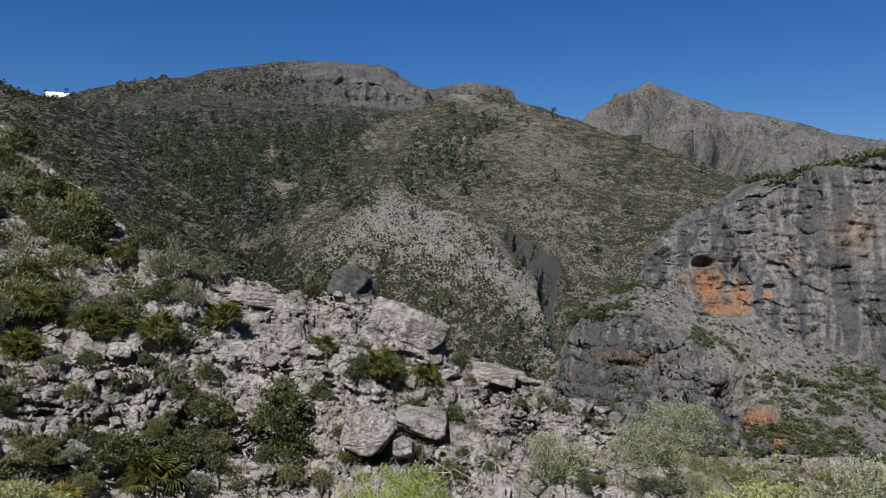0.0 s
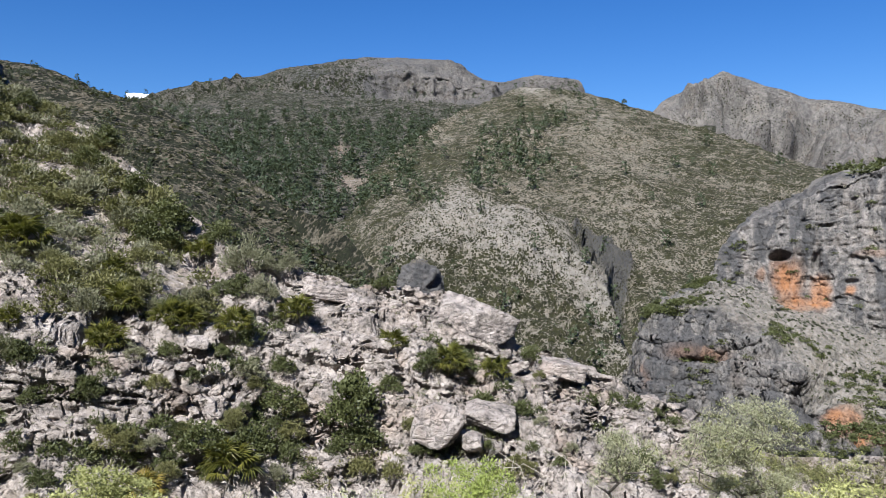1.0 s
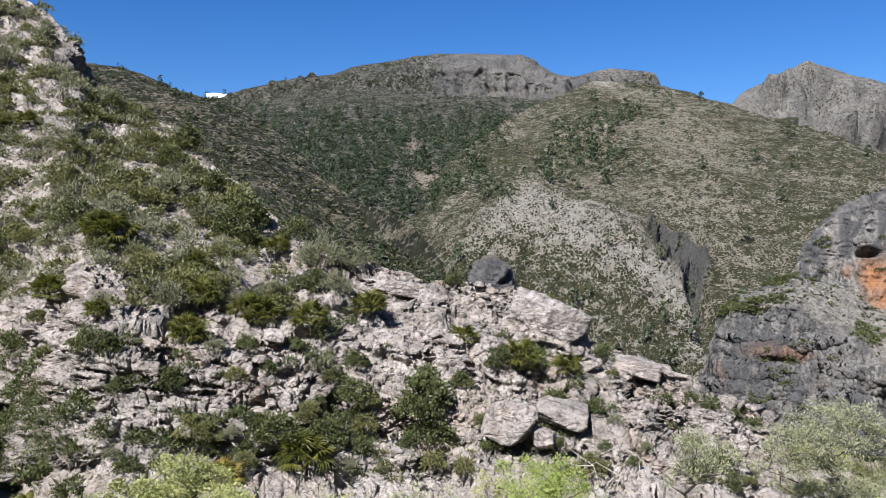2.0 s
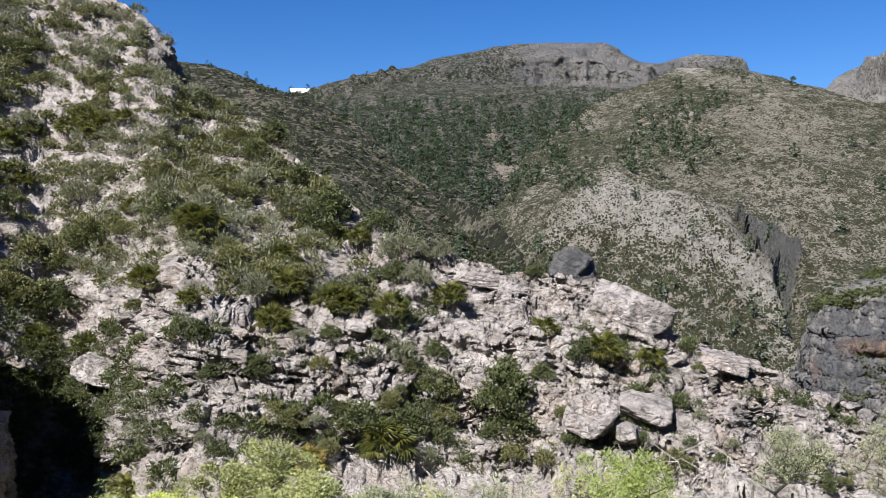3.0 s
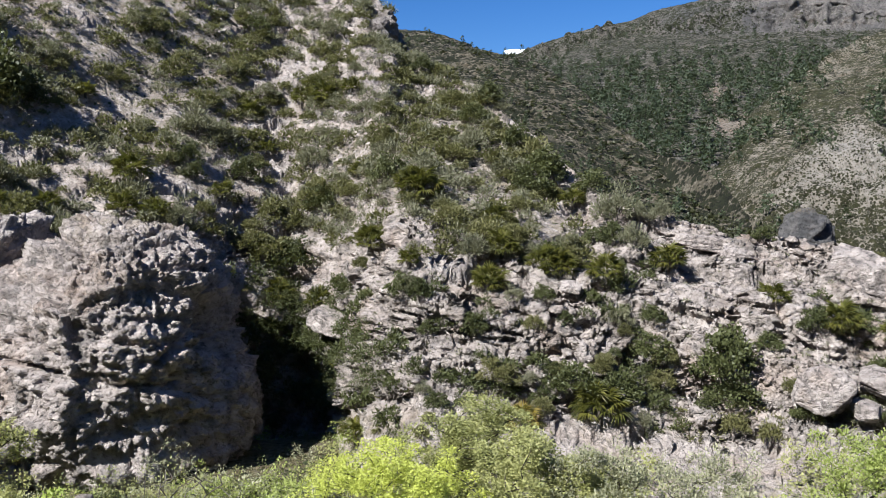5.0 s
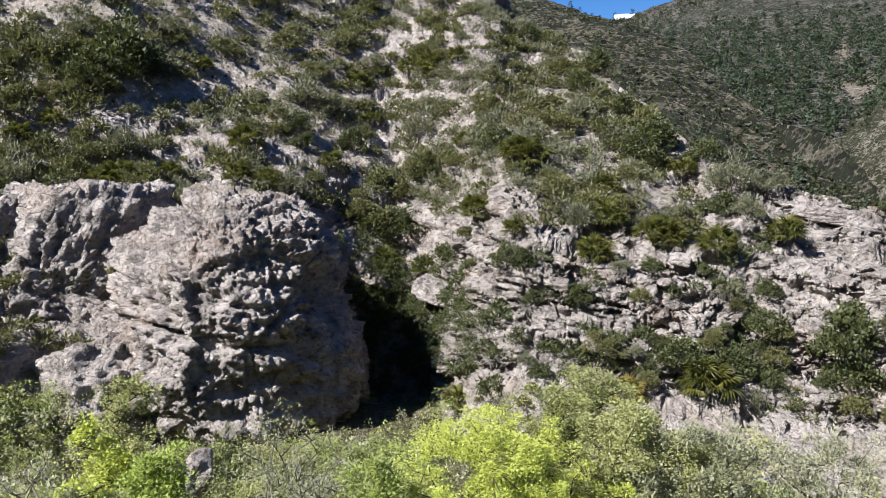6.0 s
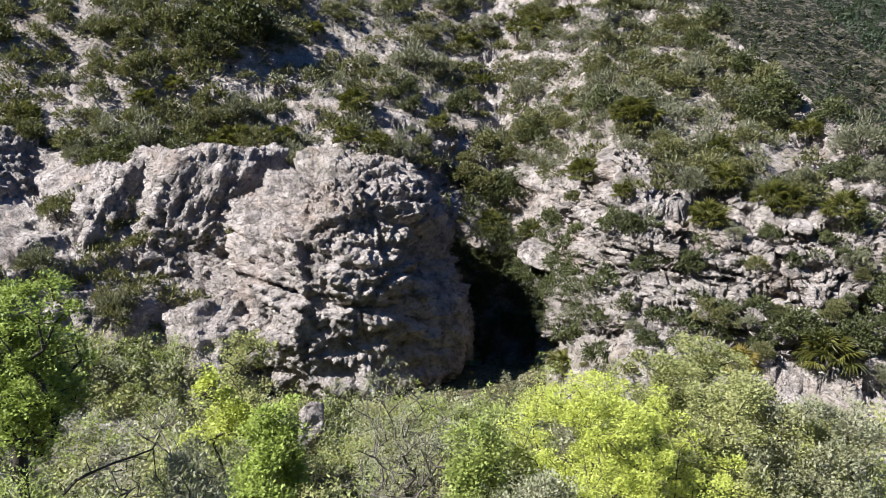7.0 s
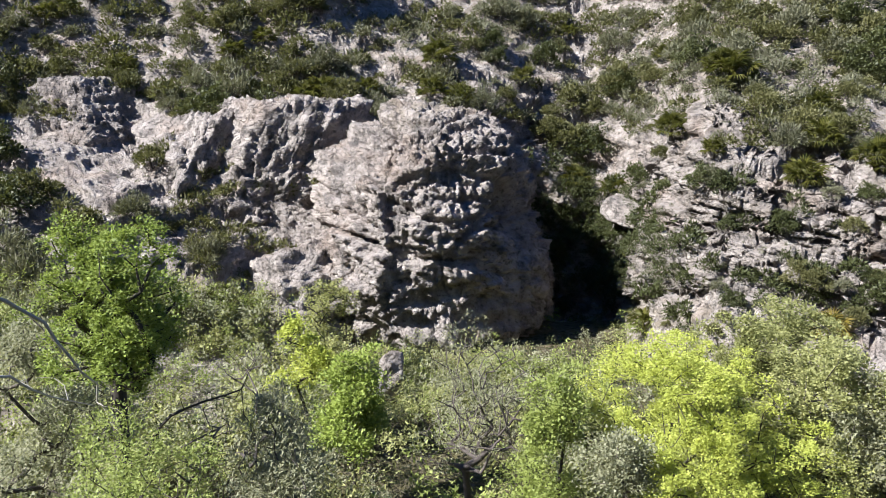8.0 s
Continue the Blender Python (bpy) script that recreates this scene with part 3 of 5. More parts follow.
orange = np.clip(0.9 * blot(-18.5, -2.3, 0.95, 1.5) + 0.9 * blot(-20.5, -3.2, 0.6, 1.2) + 0.7 * blot(-19.4, -3.9, 1.2, 0.5) + 0.8 * blot(-22.1, -3.1, 0.35, 0.35) + 0.5 * blot(-17.0, -1.9, 0.2, 0.4) + 0.3 * blot(-23.6, -0.7, 0.9, 0.3) + 0.9 * blot(-21.7, -11.5, 1.1, 1.0) + 0.9 * blot(-23.4, -12.6, 1.0, 0.6)
                 + 0.6 * blot(-12.6, -7.6, 2.2, 0.6) + 0.5 * blot(-9.6, -9.4, 0.3, 0.9) + 0.3 * blot(-27.0, 1.0, 1.5, 1.5), 0, 1)
streaks = smooth(fbm(bf * np.array([0.75, 0.75, 0.04]), 4, 35).reshape(bs), -0.1, 0.35)
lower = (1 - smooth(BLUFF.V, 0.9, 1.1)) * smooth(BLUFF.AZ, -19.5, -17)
# stain streaks and darker base; the last blot paints shade into the low cave
grime_and_shade = np.clip((0.85 * streaks * steep + lower * (0.35 + 0.6 * streaks) + 0.3 * smooth(fbm(bf * 0.06, 3, 38).reshape(bs), 0.0, 0.6)) * (1 - orange) + 0.9 * blot(-19.9, -10.5, 0.9, 0.9), 0, 1)
BLUFF.build("cliff", CLIFF, "tall grey limestone cliff with orange hollows and a shrubby bench", {"orange": orange, "grime_and_shade": grime_and_shade, "soil": 0.3 * (1 - steep), "green": 0.75 * (1 - steep), "pale": 0.40 * (1 - steep)}, sharp=True)

# scrubby slope that comes down from behind the near hillside
FLANK = Sheet(2, 62, 330, [
    ([2, 9, 62], [-9, -8, -8], [120, 112, 105]),
    ([2, 9, 14.4, 17.8, 21.7, 25.8, 27.9, 29.3, 31.9, 33.8, 40, 62], [-8.5, -2.9, 1.2, 3.9, 7.0, 9.4, 9.9, 10.3, 10.8, 11.0, 12, 14],
     [125, 150, 185, 215, 245, 275, 280, 285, 290, 295, 300, 300]),
    ([2, 25, 62], [-14, 2, 8], [190, 360, 400]),
], [130, 10])
ff = FLANK.flat()
FLANK.push((fractured(ff, 3.0, 51).reshape(FLANK.V.shape) * 0.22 + 4.0 * fbm(ff * 0.018, 4, 53).reshape(FLANK.V.shape)) * smooth(FLANK.V, 0, 0.15))
FLANK.build("hillside", SLOPE, "scrub-covered stony slope in the middle distance", {"soil": 0.7 * np.ones(FLANK.V.shape), "green": 0.75 * np.ones(FLANK.V.shape)})

# rounded hill with a pale rock rib
MOUND = Sheet(-31, 20, 520, [
    ([-44, 20], [-15, -15], [190, 190]),
    ([-44, -30, -12, -6, 0, 6, 12, 20], [-4, -3, -2, -2, -1, -1, -3, -7], [320, 330, 320, 300, 290, 290, 290, 280]),
    ([-44, -23.5, -21.1, -19.7, -16.4, -13.7, -9.9, -5.2, -0.2, 1.8, 3.8, 7.4, 9.8, 10.6, 12.1, 14, 20],
     [1, 3.2, 4.4, 5.2, 6.8, 7.8, 9.1, 10.7, 10.9, 10.3, 9.4, 7.2, 5.3, 3.0, 1.6, 0.0, -6],
     [480, 480, 490, 500, 520, 540, 560, 590, 590, 570, 540, 490, 440, 410, 390, 370, 340]),
    ([-44, 20], [-4, -10], [800, 600]),
], [95, 120, 6])
MOUND.soften(12)
mf = MOUND.flat()
MEL = MOUND.el()
# the bare rib: its upper edge falls to the right and breaks off into a gully
brink = np.interp(MOUND.AZ, [-9, -7.5, -6.7, -3.9, 0.6, 3.8, 5.5, 7.4, 9, 12], [-10, -5.2, -3.2, 1.0, 3.3, 4.7, 3.3, 1.4, -1.2, -5])
under = brink - MEL + 1.3 * fbm(mf * 0.02, 3, 66).reshape(MOUND.V.shape)
rib = smooth(under, -0.9, 2.2)
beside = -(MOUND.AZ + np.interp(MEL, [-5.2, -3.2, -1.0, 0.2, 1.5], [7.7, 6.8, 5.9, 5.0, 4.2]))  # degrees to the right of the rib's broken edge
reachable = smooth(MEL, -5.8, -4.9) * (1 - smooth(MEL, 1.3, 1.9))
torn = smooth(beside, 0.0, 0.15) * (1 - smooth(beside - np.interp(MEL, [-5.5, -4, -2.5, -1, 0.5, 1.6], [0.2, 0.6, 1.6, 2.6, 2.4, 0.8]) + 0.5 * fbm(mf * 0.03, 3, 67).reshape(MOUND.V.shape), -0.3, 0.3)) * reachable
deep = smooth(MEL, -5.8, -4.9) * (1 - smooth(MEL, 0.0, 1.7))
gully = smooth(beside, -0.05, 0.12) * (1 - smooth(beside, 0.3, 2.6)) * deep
scar = np.exp(-(((MOUND.AZ + 7.4 + 0.4 * MEL) / 1.3) ** 2 + ((MEL + 1.6) / 2.4) ** 2) ** 2)
ledge = np.exp(-(((MOUND.AZ + 9.0) / 0.9) ** 2 + ((MEL + 2.2) / 0.3) ** 2) ** 2) + np.exp(-(((MOUND.AZ + 8.6) / 0.35) ** 2 + ((MEL - 0.9) / 0.4) ** 2) ** 2)
MOUND.push((fractured(mf, 4.0, 61).reshape(MOUND.V.shape) * (0.25 + 0.5 * rib + 0.7 * scar + 1.4 * torn) + 7 * fbm(mf * 0.010, 4, 63).reshape(MOUND.V.shape)) * smooth(MOUND.V, 0, 0.2) + 7 * rib * smooth(MOUND.V, 0.1, 0.4))
MOUND.P = MOUND.P * (1 + (16 * gully + 5 * ledge) / np.linalg.norm(MOUND.P, axis=-1))[..., None]
pale = np.clip(rib * (1 - 0.6 * smooth(under, 2.5, 7.5)) * (1 - 0.6 * smooth(MOUND.AZ, 4, 9)) + np.exp(-(((MOUND.AZ + 1.6) / 1.0) ** 2 + ((MEL - 10.5) / 0.3) ** 2)), 0, 1)
# torn gully side darkened: stained rock plus the gully's shade put into the colour
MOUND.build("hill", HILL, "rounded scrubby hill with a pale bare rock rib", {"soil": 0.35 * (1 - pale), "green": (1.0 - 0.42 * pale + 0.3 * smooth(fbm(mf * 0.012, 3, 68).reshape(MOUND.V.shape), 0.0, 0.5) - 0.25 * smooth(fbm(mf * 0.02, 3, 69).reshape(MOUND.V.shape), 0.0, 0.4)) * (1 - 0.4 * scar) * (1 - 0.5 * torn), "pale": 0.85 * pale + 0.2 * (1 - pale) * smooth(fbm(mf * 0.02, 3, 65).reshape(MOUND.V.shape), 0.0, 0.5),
            "grime_and_shade": np.clip(0.3 * scar + 1.2 * torn, 0, 1.2)}, sharp=True)

# high mountain with a wooded basin, and the rocky peak beside it
RANGE = Sheet(-14, 48, 520, [
    ([-14, 48], [-6, -6], [430, 430]),
    ([-14, 0, 10, 25, 48], [7.5, 8.5, 8.0, 7.0, 6], [1000, 1000, 1000, 900, 850]),
    ([-14, -5.6, -4.9, -0.6, 0.6, 1.8, 4, 8, 12, 14, 17.8, 20.7, 25.8, 30, 48], [7, 8, 10.4, 10.6, 10.2, 10.0, 10.2, 10.5, 10.7, 10.9, 10.6, 10.2, 8.6, 7.5, 5], [1270, 1270, 1270, 1270, 1270, 1270, 1270, 1270, 1270, 1270, 1270, 1250, 1250, 1250, 1250]),
    ([-14, -5.6, -4.9, -0.6, 0.6, 1.8, 3.4, 4.5, 8, 11, 13, 15, 17.8, 20.7, 25.8, 30, 48], [7.4, 8.4, 11.0, 11.2, 10.8, 10.8, 11.4, 12.1, 12.1, 12.0, 11.7, 11.3, 10.9, 10.6, 9.0, 7.9, 5.4],
     [1285, 1285, 1285, 1285, 1285, 1285, 1285, 1285, 1285, 1285, 1290, 1300, 1310, 1310, 1310, 1310, 1310]),
    ([-14, -5.6, -5.2, -4.9, -3.9, -1.9, -0.6, 0.6, 1.8, 3.4, 4.1, 5.8, 8.2, 10.2, 12.1, 13.6, 16.3, 17.8, 20.7, 23.8, 25.8, 30, 48],
     [8, 9, 10.9, 11.4, 11.6, 11.9, 11.7, 11.4, 11.6, 12.3, 13.0, 13.1, 13.2, 13.2, 13.0, 12.7, 12.3, 11.7, 11.3, 10.5, 9.7, 8.5, 6],
     [1320, 1320, 1320, 1320, 1320, 1320, 1340, 1370, 1400, 1440, 1450, 1450, 1450, 1450, 1450, 1450, 1440, 1420, 1400, 1380, 1360, 1350, 1340]),
    ([-14, 48], [2, 2], [2200, 2200]),
], [90, 34, 26, 24, 4])
RANGE.soften(2)
rf = RANGE.flat()
rs = RANGE.V.shape
REL = RANGE.el()
crag = smooth(RANGE.V, 1.7, 1.95) * (1 - smooth(RANGE.AZ, 14, 18))
scree = np.exp(-(((RANGE.AZ - 12.2) / 0.6) ** 2 + ((REL - 6.2) / 0.7) ** 2)) + np.exp(-(((RANGE.AZ - 11.2) / 1.3) ** 2 + ((REL - 3.9) / 0.7) ** 2)) + 0.9 * np.exp(-(((RANGE.AZ - 15.3) / 0.8) ** 2 + ((REL - 7.0) / 0.35) ** 2))
band = smooth(RANGE.V, 1.8, 2.0) * (1 - smooth(RANGE.V, 2.9, 3.1))
RANGE.push((fractured(rf, 13.0, 71).reshape(rs) * (0.22 + 0.35 * crag) + 26 * (np.abs(fbm(rf * np.array([0.030, 0.030, 0.005]), 4, 72)).reshape(rs) - 0.3) * band
            + 10 * fbm(rf * 0.004, 4, 73).reshape(rs)) * smooth(RANGE.V, 0, 0.2) * (1 - 0.93 * smooth(RANGE.V, 3.5, 4.0)))
RANGE.build("mountain", PEAK, "long rocky mountain with grey crags above a wooded basin",
            {"soil": 0.85 * (1 - crag), "green": np.clip(1.1 * (1 - 0.75 * crag * (1 - smooth(RANGE.AZ, 8, 12))) - scree, 0, 1.2), "orange": np.clip(0.45 * scree * (REL < 6.9), 0, 1), "pale": np.clip(0.8 * scree, 0, 1), "grime_and_shade": np.clip(0.25 + 0.7 * fbm(rf * np.array([0.02, 0.02, 0.03]), 3, 74).reshape(rs), 0, 0.75) * crag}, sharp=True)

PEAKS = Sheet(-46, -6, 380, [
    ([-46, -6], [-1, 0], [760, 760]),
    ([-46, -29, -26.2, -23.5, -21.1, -19.7, -18.6, -17.1, -15.6, -14.5, -13, -11.8, -10.4, -9.9, -8, -6],
     [6, 6.8, 7.4, 8.4, 9.1, 9.3, 9.8, 10.3, 11.0, 11.5, 10.8, 10.2, 9.7, 9.0, 7, 5], [1150, 1150, 1150, 1150, 1150, 1150, 1150, 1150, 1150, 1150, 1140, 1130, 1120, 1110, 1100, 1100]),
    ([-46, -6], [1, 1], [1700, 1700]),
], [120, 6])
pf = PEAKS.flat()
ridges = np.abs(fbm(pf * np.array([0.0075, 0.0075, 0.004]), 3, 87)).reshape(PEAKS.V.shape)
PEAKS.push((-60 * (1 - smooth(ridges, 0.0, 0.35)) * np.sin(np.clip(PEAKS.V, 0, 1) * 3.14) + fractured(pf, 16.0, 81).reshape(PEAKS.V.shape) * 0.7 + fractured(pf, 45.0, 82).reshape(PEAKS.V.shape) * 0.5 * smooth(PEAKS.AZ, -23, -17) * (1 - smooth(PEAKS.AZ, -11.5, -9.5)) + 50 * (np.abs(fbm(pf * np.array([0.014, 0.014, 0.006]), 4, 86)).reshape(PEAKS.V.shape) - 0.3) + 20 * fbm(pf * 0.008, 4, 83).reshape(PEAKS.V.shape)) * smooth(PEAKS.V, 0, 0.2) * (1 - 0.93 * smooth(PEAKS.V, 0.8, 1.0)))
# carved valley lines are darkened in colour, as shade for the relief
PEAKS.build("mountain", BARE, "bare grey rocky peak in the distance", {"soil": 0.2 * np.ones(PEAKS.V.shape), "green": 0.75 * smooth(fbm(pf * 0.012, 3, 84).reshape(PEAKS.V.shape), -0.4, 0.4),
             "pale": 0.7 * smooth(fbm(pf * 0.01, 3, 85).reshape(PEAKS.V.shape), 0.0, 0.5) * smooth(PEAKS.AZ, -19, -15), "grime_and_shade": 0.5 * (1 - smooth(ridges, 0.0, 0.12))}, sharp=True)


# ---- plants ----
def part(name, me, material, parent=None, label=""):
    """One mesh object, under a thing or part where one is given."""
    if material is not None and not me.materials:
        me.materials.append(material)
    ob = new(name, me)
    ob.parent = parent
    return tagged(ob, label)


def soup(name, verts, faces):
    """A mesh from arrays; all faces have the same number of corners."""
    verts, faces = np.asarray(verts, np.float32).reshape(-1, 3), np.asarray(faces, np.int32)
    k = faces.shape[1]
    me = bpy.data.meshes.new(name)
    me.vertices.add(len(verts))
    me.vertices.foreach_set("co", verts.reshape(-1))
    me.loops.add(faces.size)
    me.loops.foreach_set("vertex_index", faces.reshape(-1))
    me.polygons.add(len(faces))
    me.polygons.foreach_set("loop_start", np.arange(0, faces.size, k, dtype=np.int32))
    me.update(calc_edges=True)
    return me


def unit(v):
    return v / (np.linalg.norm(v, axis=-1, keepdims=True) + 1e-9)


def leaves(at, out, length, width, rng, flop=0.9, level=0.6):
    """Small pointed leaves at the places given, pointing roughly outward; a higher level lays them flatter."""
    n = len(at)
    along = unit(out + flop * rng.normal(size=(n, 3)))
    side = unit(np.cross(along, np.array([0, 0, level]) + 0.5 * rng.normal(size=(n, 3))))
    l = (length * rng.uniform(0.6, 1.3, n))[:, None]
    w = (width * rng.uniform(0.6, 1.3, n))[:, None]
    v = np.stack([at + side * w * 0.5, at + along * l, at - side * w * 0.5], 1)
    return v.reshape(-1, 3), np.arange(3 * n).reshape(n, 3)


def tubes(segs, sides=5):
    """Tapered limbs from rows of start, end, start radius, end radius."""
    V, F = [], []
    ang = np.linspace(0, 2 * math.pi, sides, endpoint=False)
    for k, (a, b, ra, rb) in enumerate(segs):
        a, b = np.asarray(a, float), np.asarray(b, float)
        d = unit(b - a)
        u = unit(np.cross(d, (0.31, 0.93, 0.19)))
        w = np.cross(d, u)
        ring = np.cos(ang)[:, None] * u + np.sin(ang)[:, None] * w
        V.append(np.concatenate([a + ring * ra, b + ring * rb]))
        i = np.arange(sides)
        j = (i + 1) % sides
        F.append(np.stack([i, j, j + sides, i + sides], 1) + 2 * sides * k)
    return np.concatenate(V), np.concatenate(F)


def pipe(points, radii, sides=7):
    """One continuous tapered limb along its points."""
    P = np.asarray(points, float)
    d = unit(np.gradient(P, axis=0))
    u = unit(np.cross(d, (0.31, 0.93, 0.19)))
    w = np.cross(d, u)
    ang = np.linspace(0, 2 * math.pi, sides, endpoint=False)
    V = P[:, None] + (np.cos(ang)[None, :, None] * u[:, None] + np.sin(ang)[None, :, None] * w[:, None]) * np.asarray(radii)[:, None, None]
    i, j = np.meshgrid(np.arange(len(P) - 1), np.arange(sides), indexing="ij")
    k = (j + 1) % sides
    F = np.stack([i * sides + j, i * sides + k, (i + 1) * sides + k, (i + 1) * sides + j], -1).reshape(-1, 4)
    return V.reshape(-1, 3), F


def shrub_meshes(seed, width, height, clumps, per, leaf, lw, flop=0.9, stems=7):
    """Foliage and stems of a low shrub, one metre figures, base at the origin."""
    rng = np.random.default_rng(seed)
    a = rng.uniform(0, 2 * math.pi, clumps)
    q = np.sqrt(rng.uniform(0, 1, clumps))
    top = height * (1 - 0.75 * q ** 2) * rng.uniform(0.55, 1.08, clumps)
    c = np.stack([np.cos(a) * q * width / 2, np.sin(a) * q * width / 2, top * rng.uniform(0.6, 1.0, clumps)], 1)
    c[:, :2] += rng.normal(size=(clumps, 2)) * 0.06 * width
    dirs = unit(rng.normal(size=(clumps, per, 3)) + np.array([0, 0, 0.35]))
    spread = np.array([0.17, 0.17, 0.15]) * width * rng.uniform(0.6, 1.25, (clumps, 1, 1))
    at = (c[:, None] + dirs * spread * rng.uniform(0.4, 1.0, (clumps, per, 1))).reshape(-1, 3)
    at[:, 2] = np.maximum(at[:, 2], 0.02)
    v, f = leaves(at, unit(at - np.array([0, 0, -0.2 * height])) + 0.4 * dirs.reshape(-1, 3), leaf, lw, rng, flop, 0.25)
    fol = soup("foliage", v, f)
    segs = []
    for i in rng.choice(clumps, min(stems, clumps), replace=False):
        mid = c[i] * np.array([0.35, 0.35, 0.55])
        segs += [((0, 0, -0.15), mid, 0.022, 0.015), (mid, c[i], 0.015, 0.006)]
    sv, sf = tubes(segs, 4)
    return fol, soup("stem", sv, sf)


def make_shrub(name, meshes, leaf_mat, label, group):
    top = tagged(new(name), label, "shrub", group)
    part("foliage", meshes[0], leaf_mat, top)
    part("stem", meshes[1], TWIG, top)
    return top


def frond_mesh(seed, blades=15):
    """A fan leaf: a stalk and narrow folded blades spread from its end."""
    rng = np.random.default_rng(seed)
    V, F = [], []

    def quad(a, b, c, d):
        F.append([len(V), len(V) + 1, len(V) + 2, len(V) + 3])
        V.extend([a, b, c, d])

    L = 0.42
    bend = [Vector((0, 0, 0)), Vector((0, 0.03, 0.24)), Vector((0, 0.09, L))]
    for a, b in zip(bend, bend[1:]):
        quad(a + Vector((-0.012, 0, 0)), a + Vector((0.012, 0, 0)), b + Vector((0.010, 0, 0)), b + Vector((-0.010, 0, 0)))
    hub = bend[-1]
    for i in range(blades):
        t = -1.75 + 3.5 * i / (blades - 1)
        l = 0.42 * (1 - 0.12 * abs(t)) * rng.uniform(0.88, 1.08)
        d = Vector((math.sin(t), 0.12 + 0.22 * rng.random(), math.cos(t))).normalized()
        s = d.cross(Vector((0, 1, 0))).normalized() * 0.022
        lift = Vector((0, -0.014, 0))
        tip = hub + d * l + Vector((0, 0.10 * rng.random() + 0.05, -0.04))
        mid = hub + d * l * 0.55
        quad(hub, mid + s + lift, tip, mid + lift * -1)
        quad(hub, mid - lift, tip, mid - s + lift)
    return soup("frond", [tuple(v) for v in V], F)


def make_palm(seed, count, size, dry):
    rng = random.Random(seed)
    top = tagged(new("fan_palm"), "low dwarf fan palm clump with stiff yellow-green fans" if not dry else "low dwarf fan palm with many yellowed dry fans", "palm", "fan palms on the ledges")
    sv, sf = tubes([((0, 0, -0.3), (0.02, 0.01, 0.12), 0.10, 0.075), ((0.02, 0.01, 0.12), (0.03, 0.0, 0.24), 0.075, 0.04)], 7)
    part("trunk", soup("trunk", sv, sf), BARK, top)
    for i in range(count):
        f = part("frond", FRONDS[i % 3], None, top)
        f.data = FRONDS_DRY[i % 3] if dry and i % 2 else FRONDS[i % 3]
        tilt = 6 + 78 * (i + 0.5) / count + rng.uniform(-9, 9)
        s = size * rng.uniform(0.85, 1.25)
        f.matrix_basis = pose(rng.uniform(-0.12, 0.12), rng.uniform(-0.12, 0.12), 0.15, 0, 0, i * 137.5 + rng.uniform(-15, 15)) @ pose(0, 0, 0, -tilt, 0, 0) @ Matrix.Scale(s, 4)
    return top


FRONDS = [frond_mesh(s) for s in (1, 2, 3)]
FRONDS_DRY = [m.copy() for m in FRONDS]
for m in FRONDS:
    m.materials.append(PALM)
for m in FRONDS_DRY:
    m.materials.append(PALM_DRY)


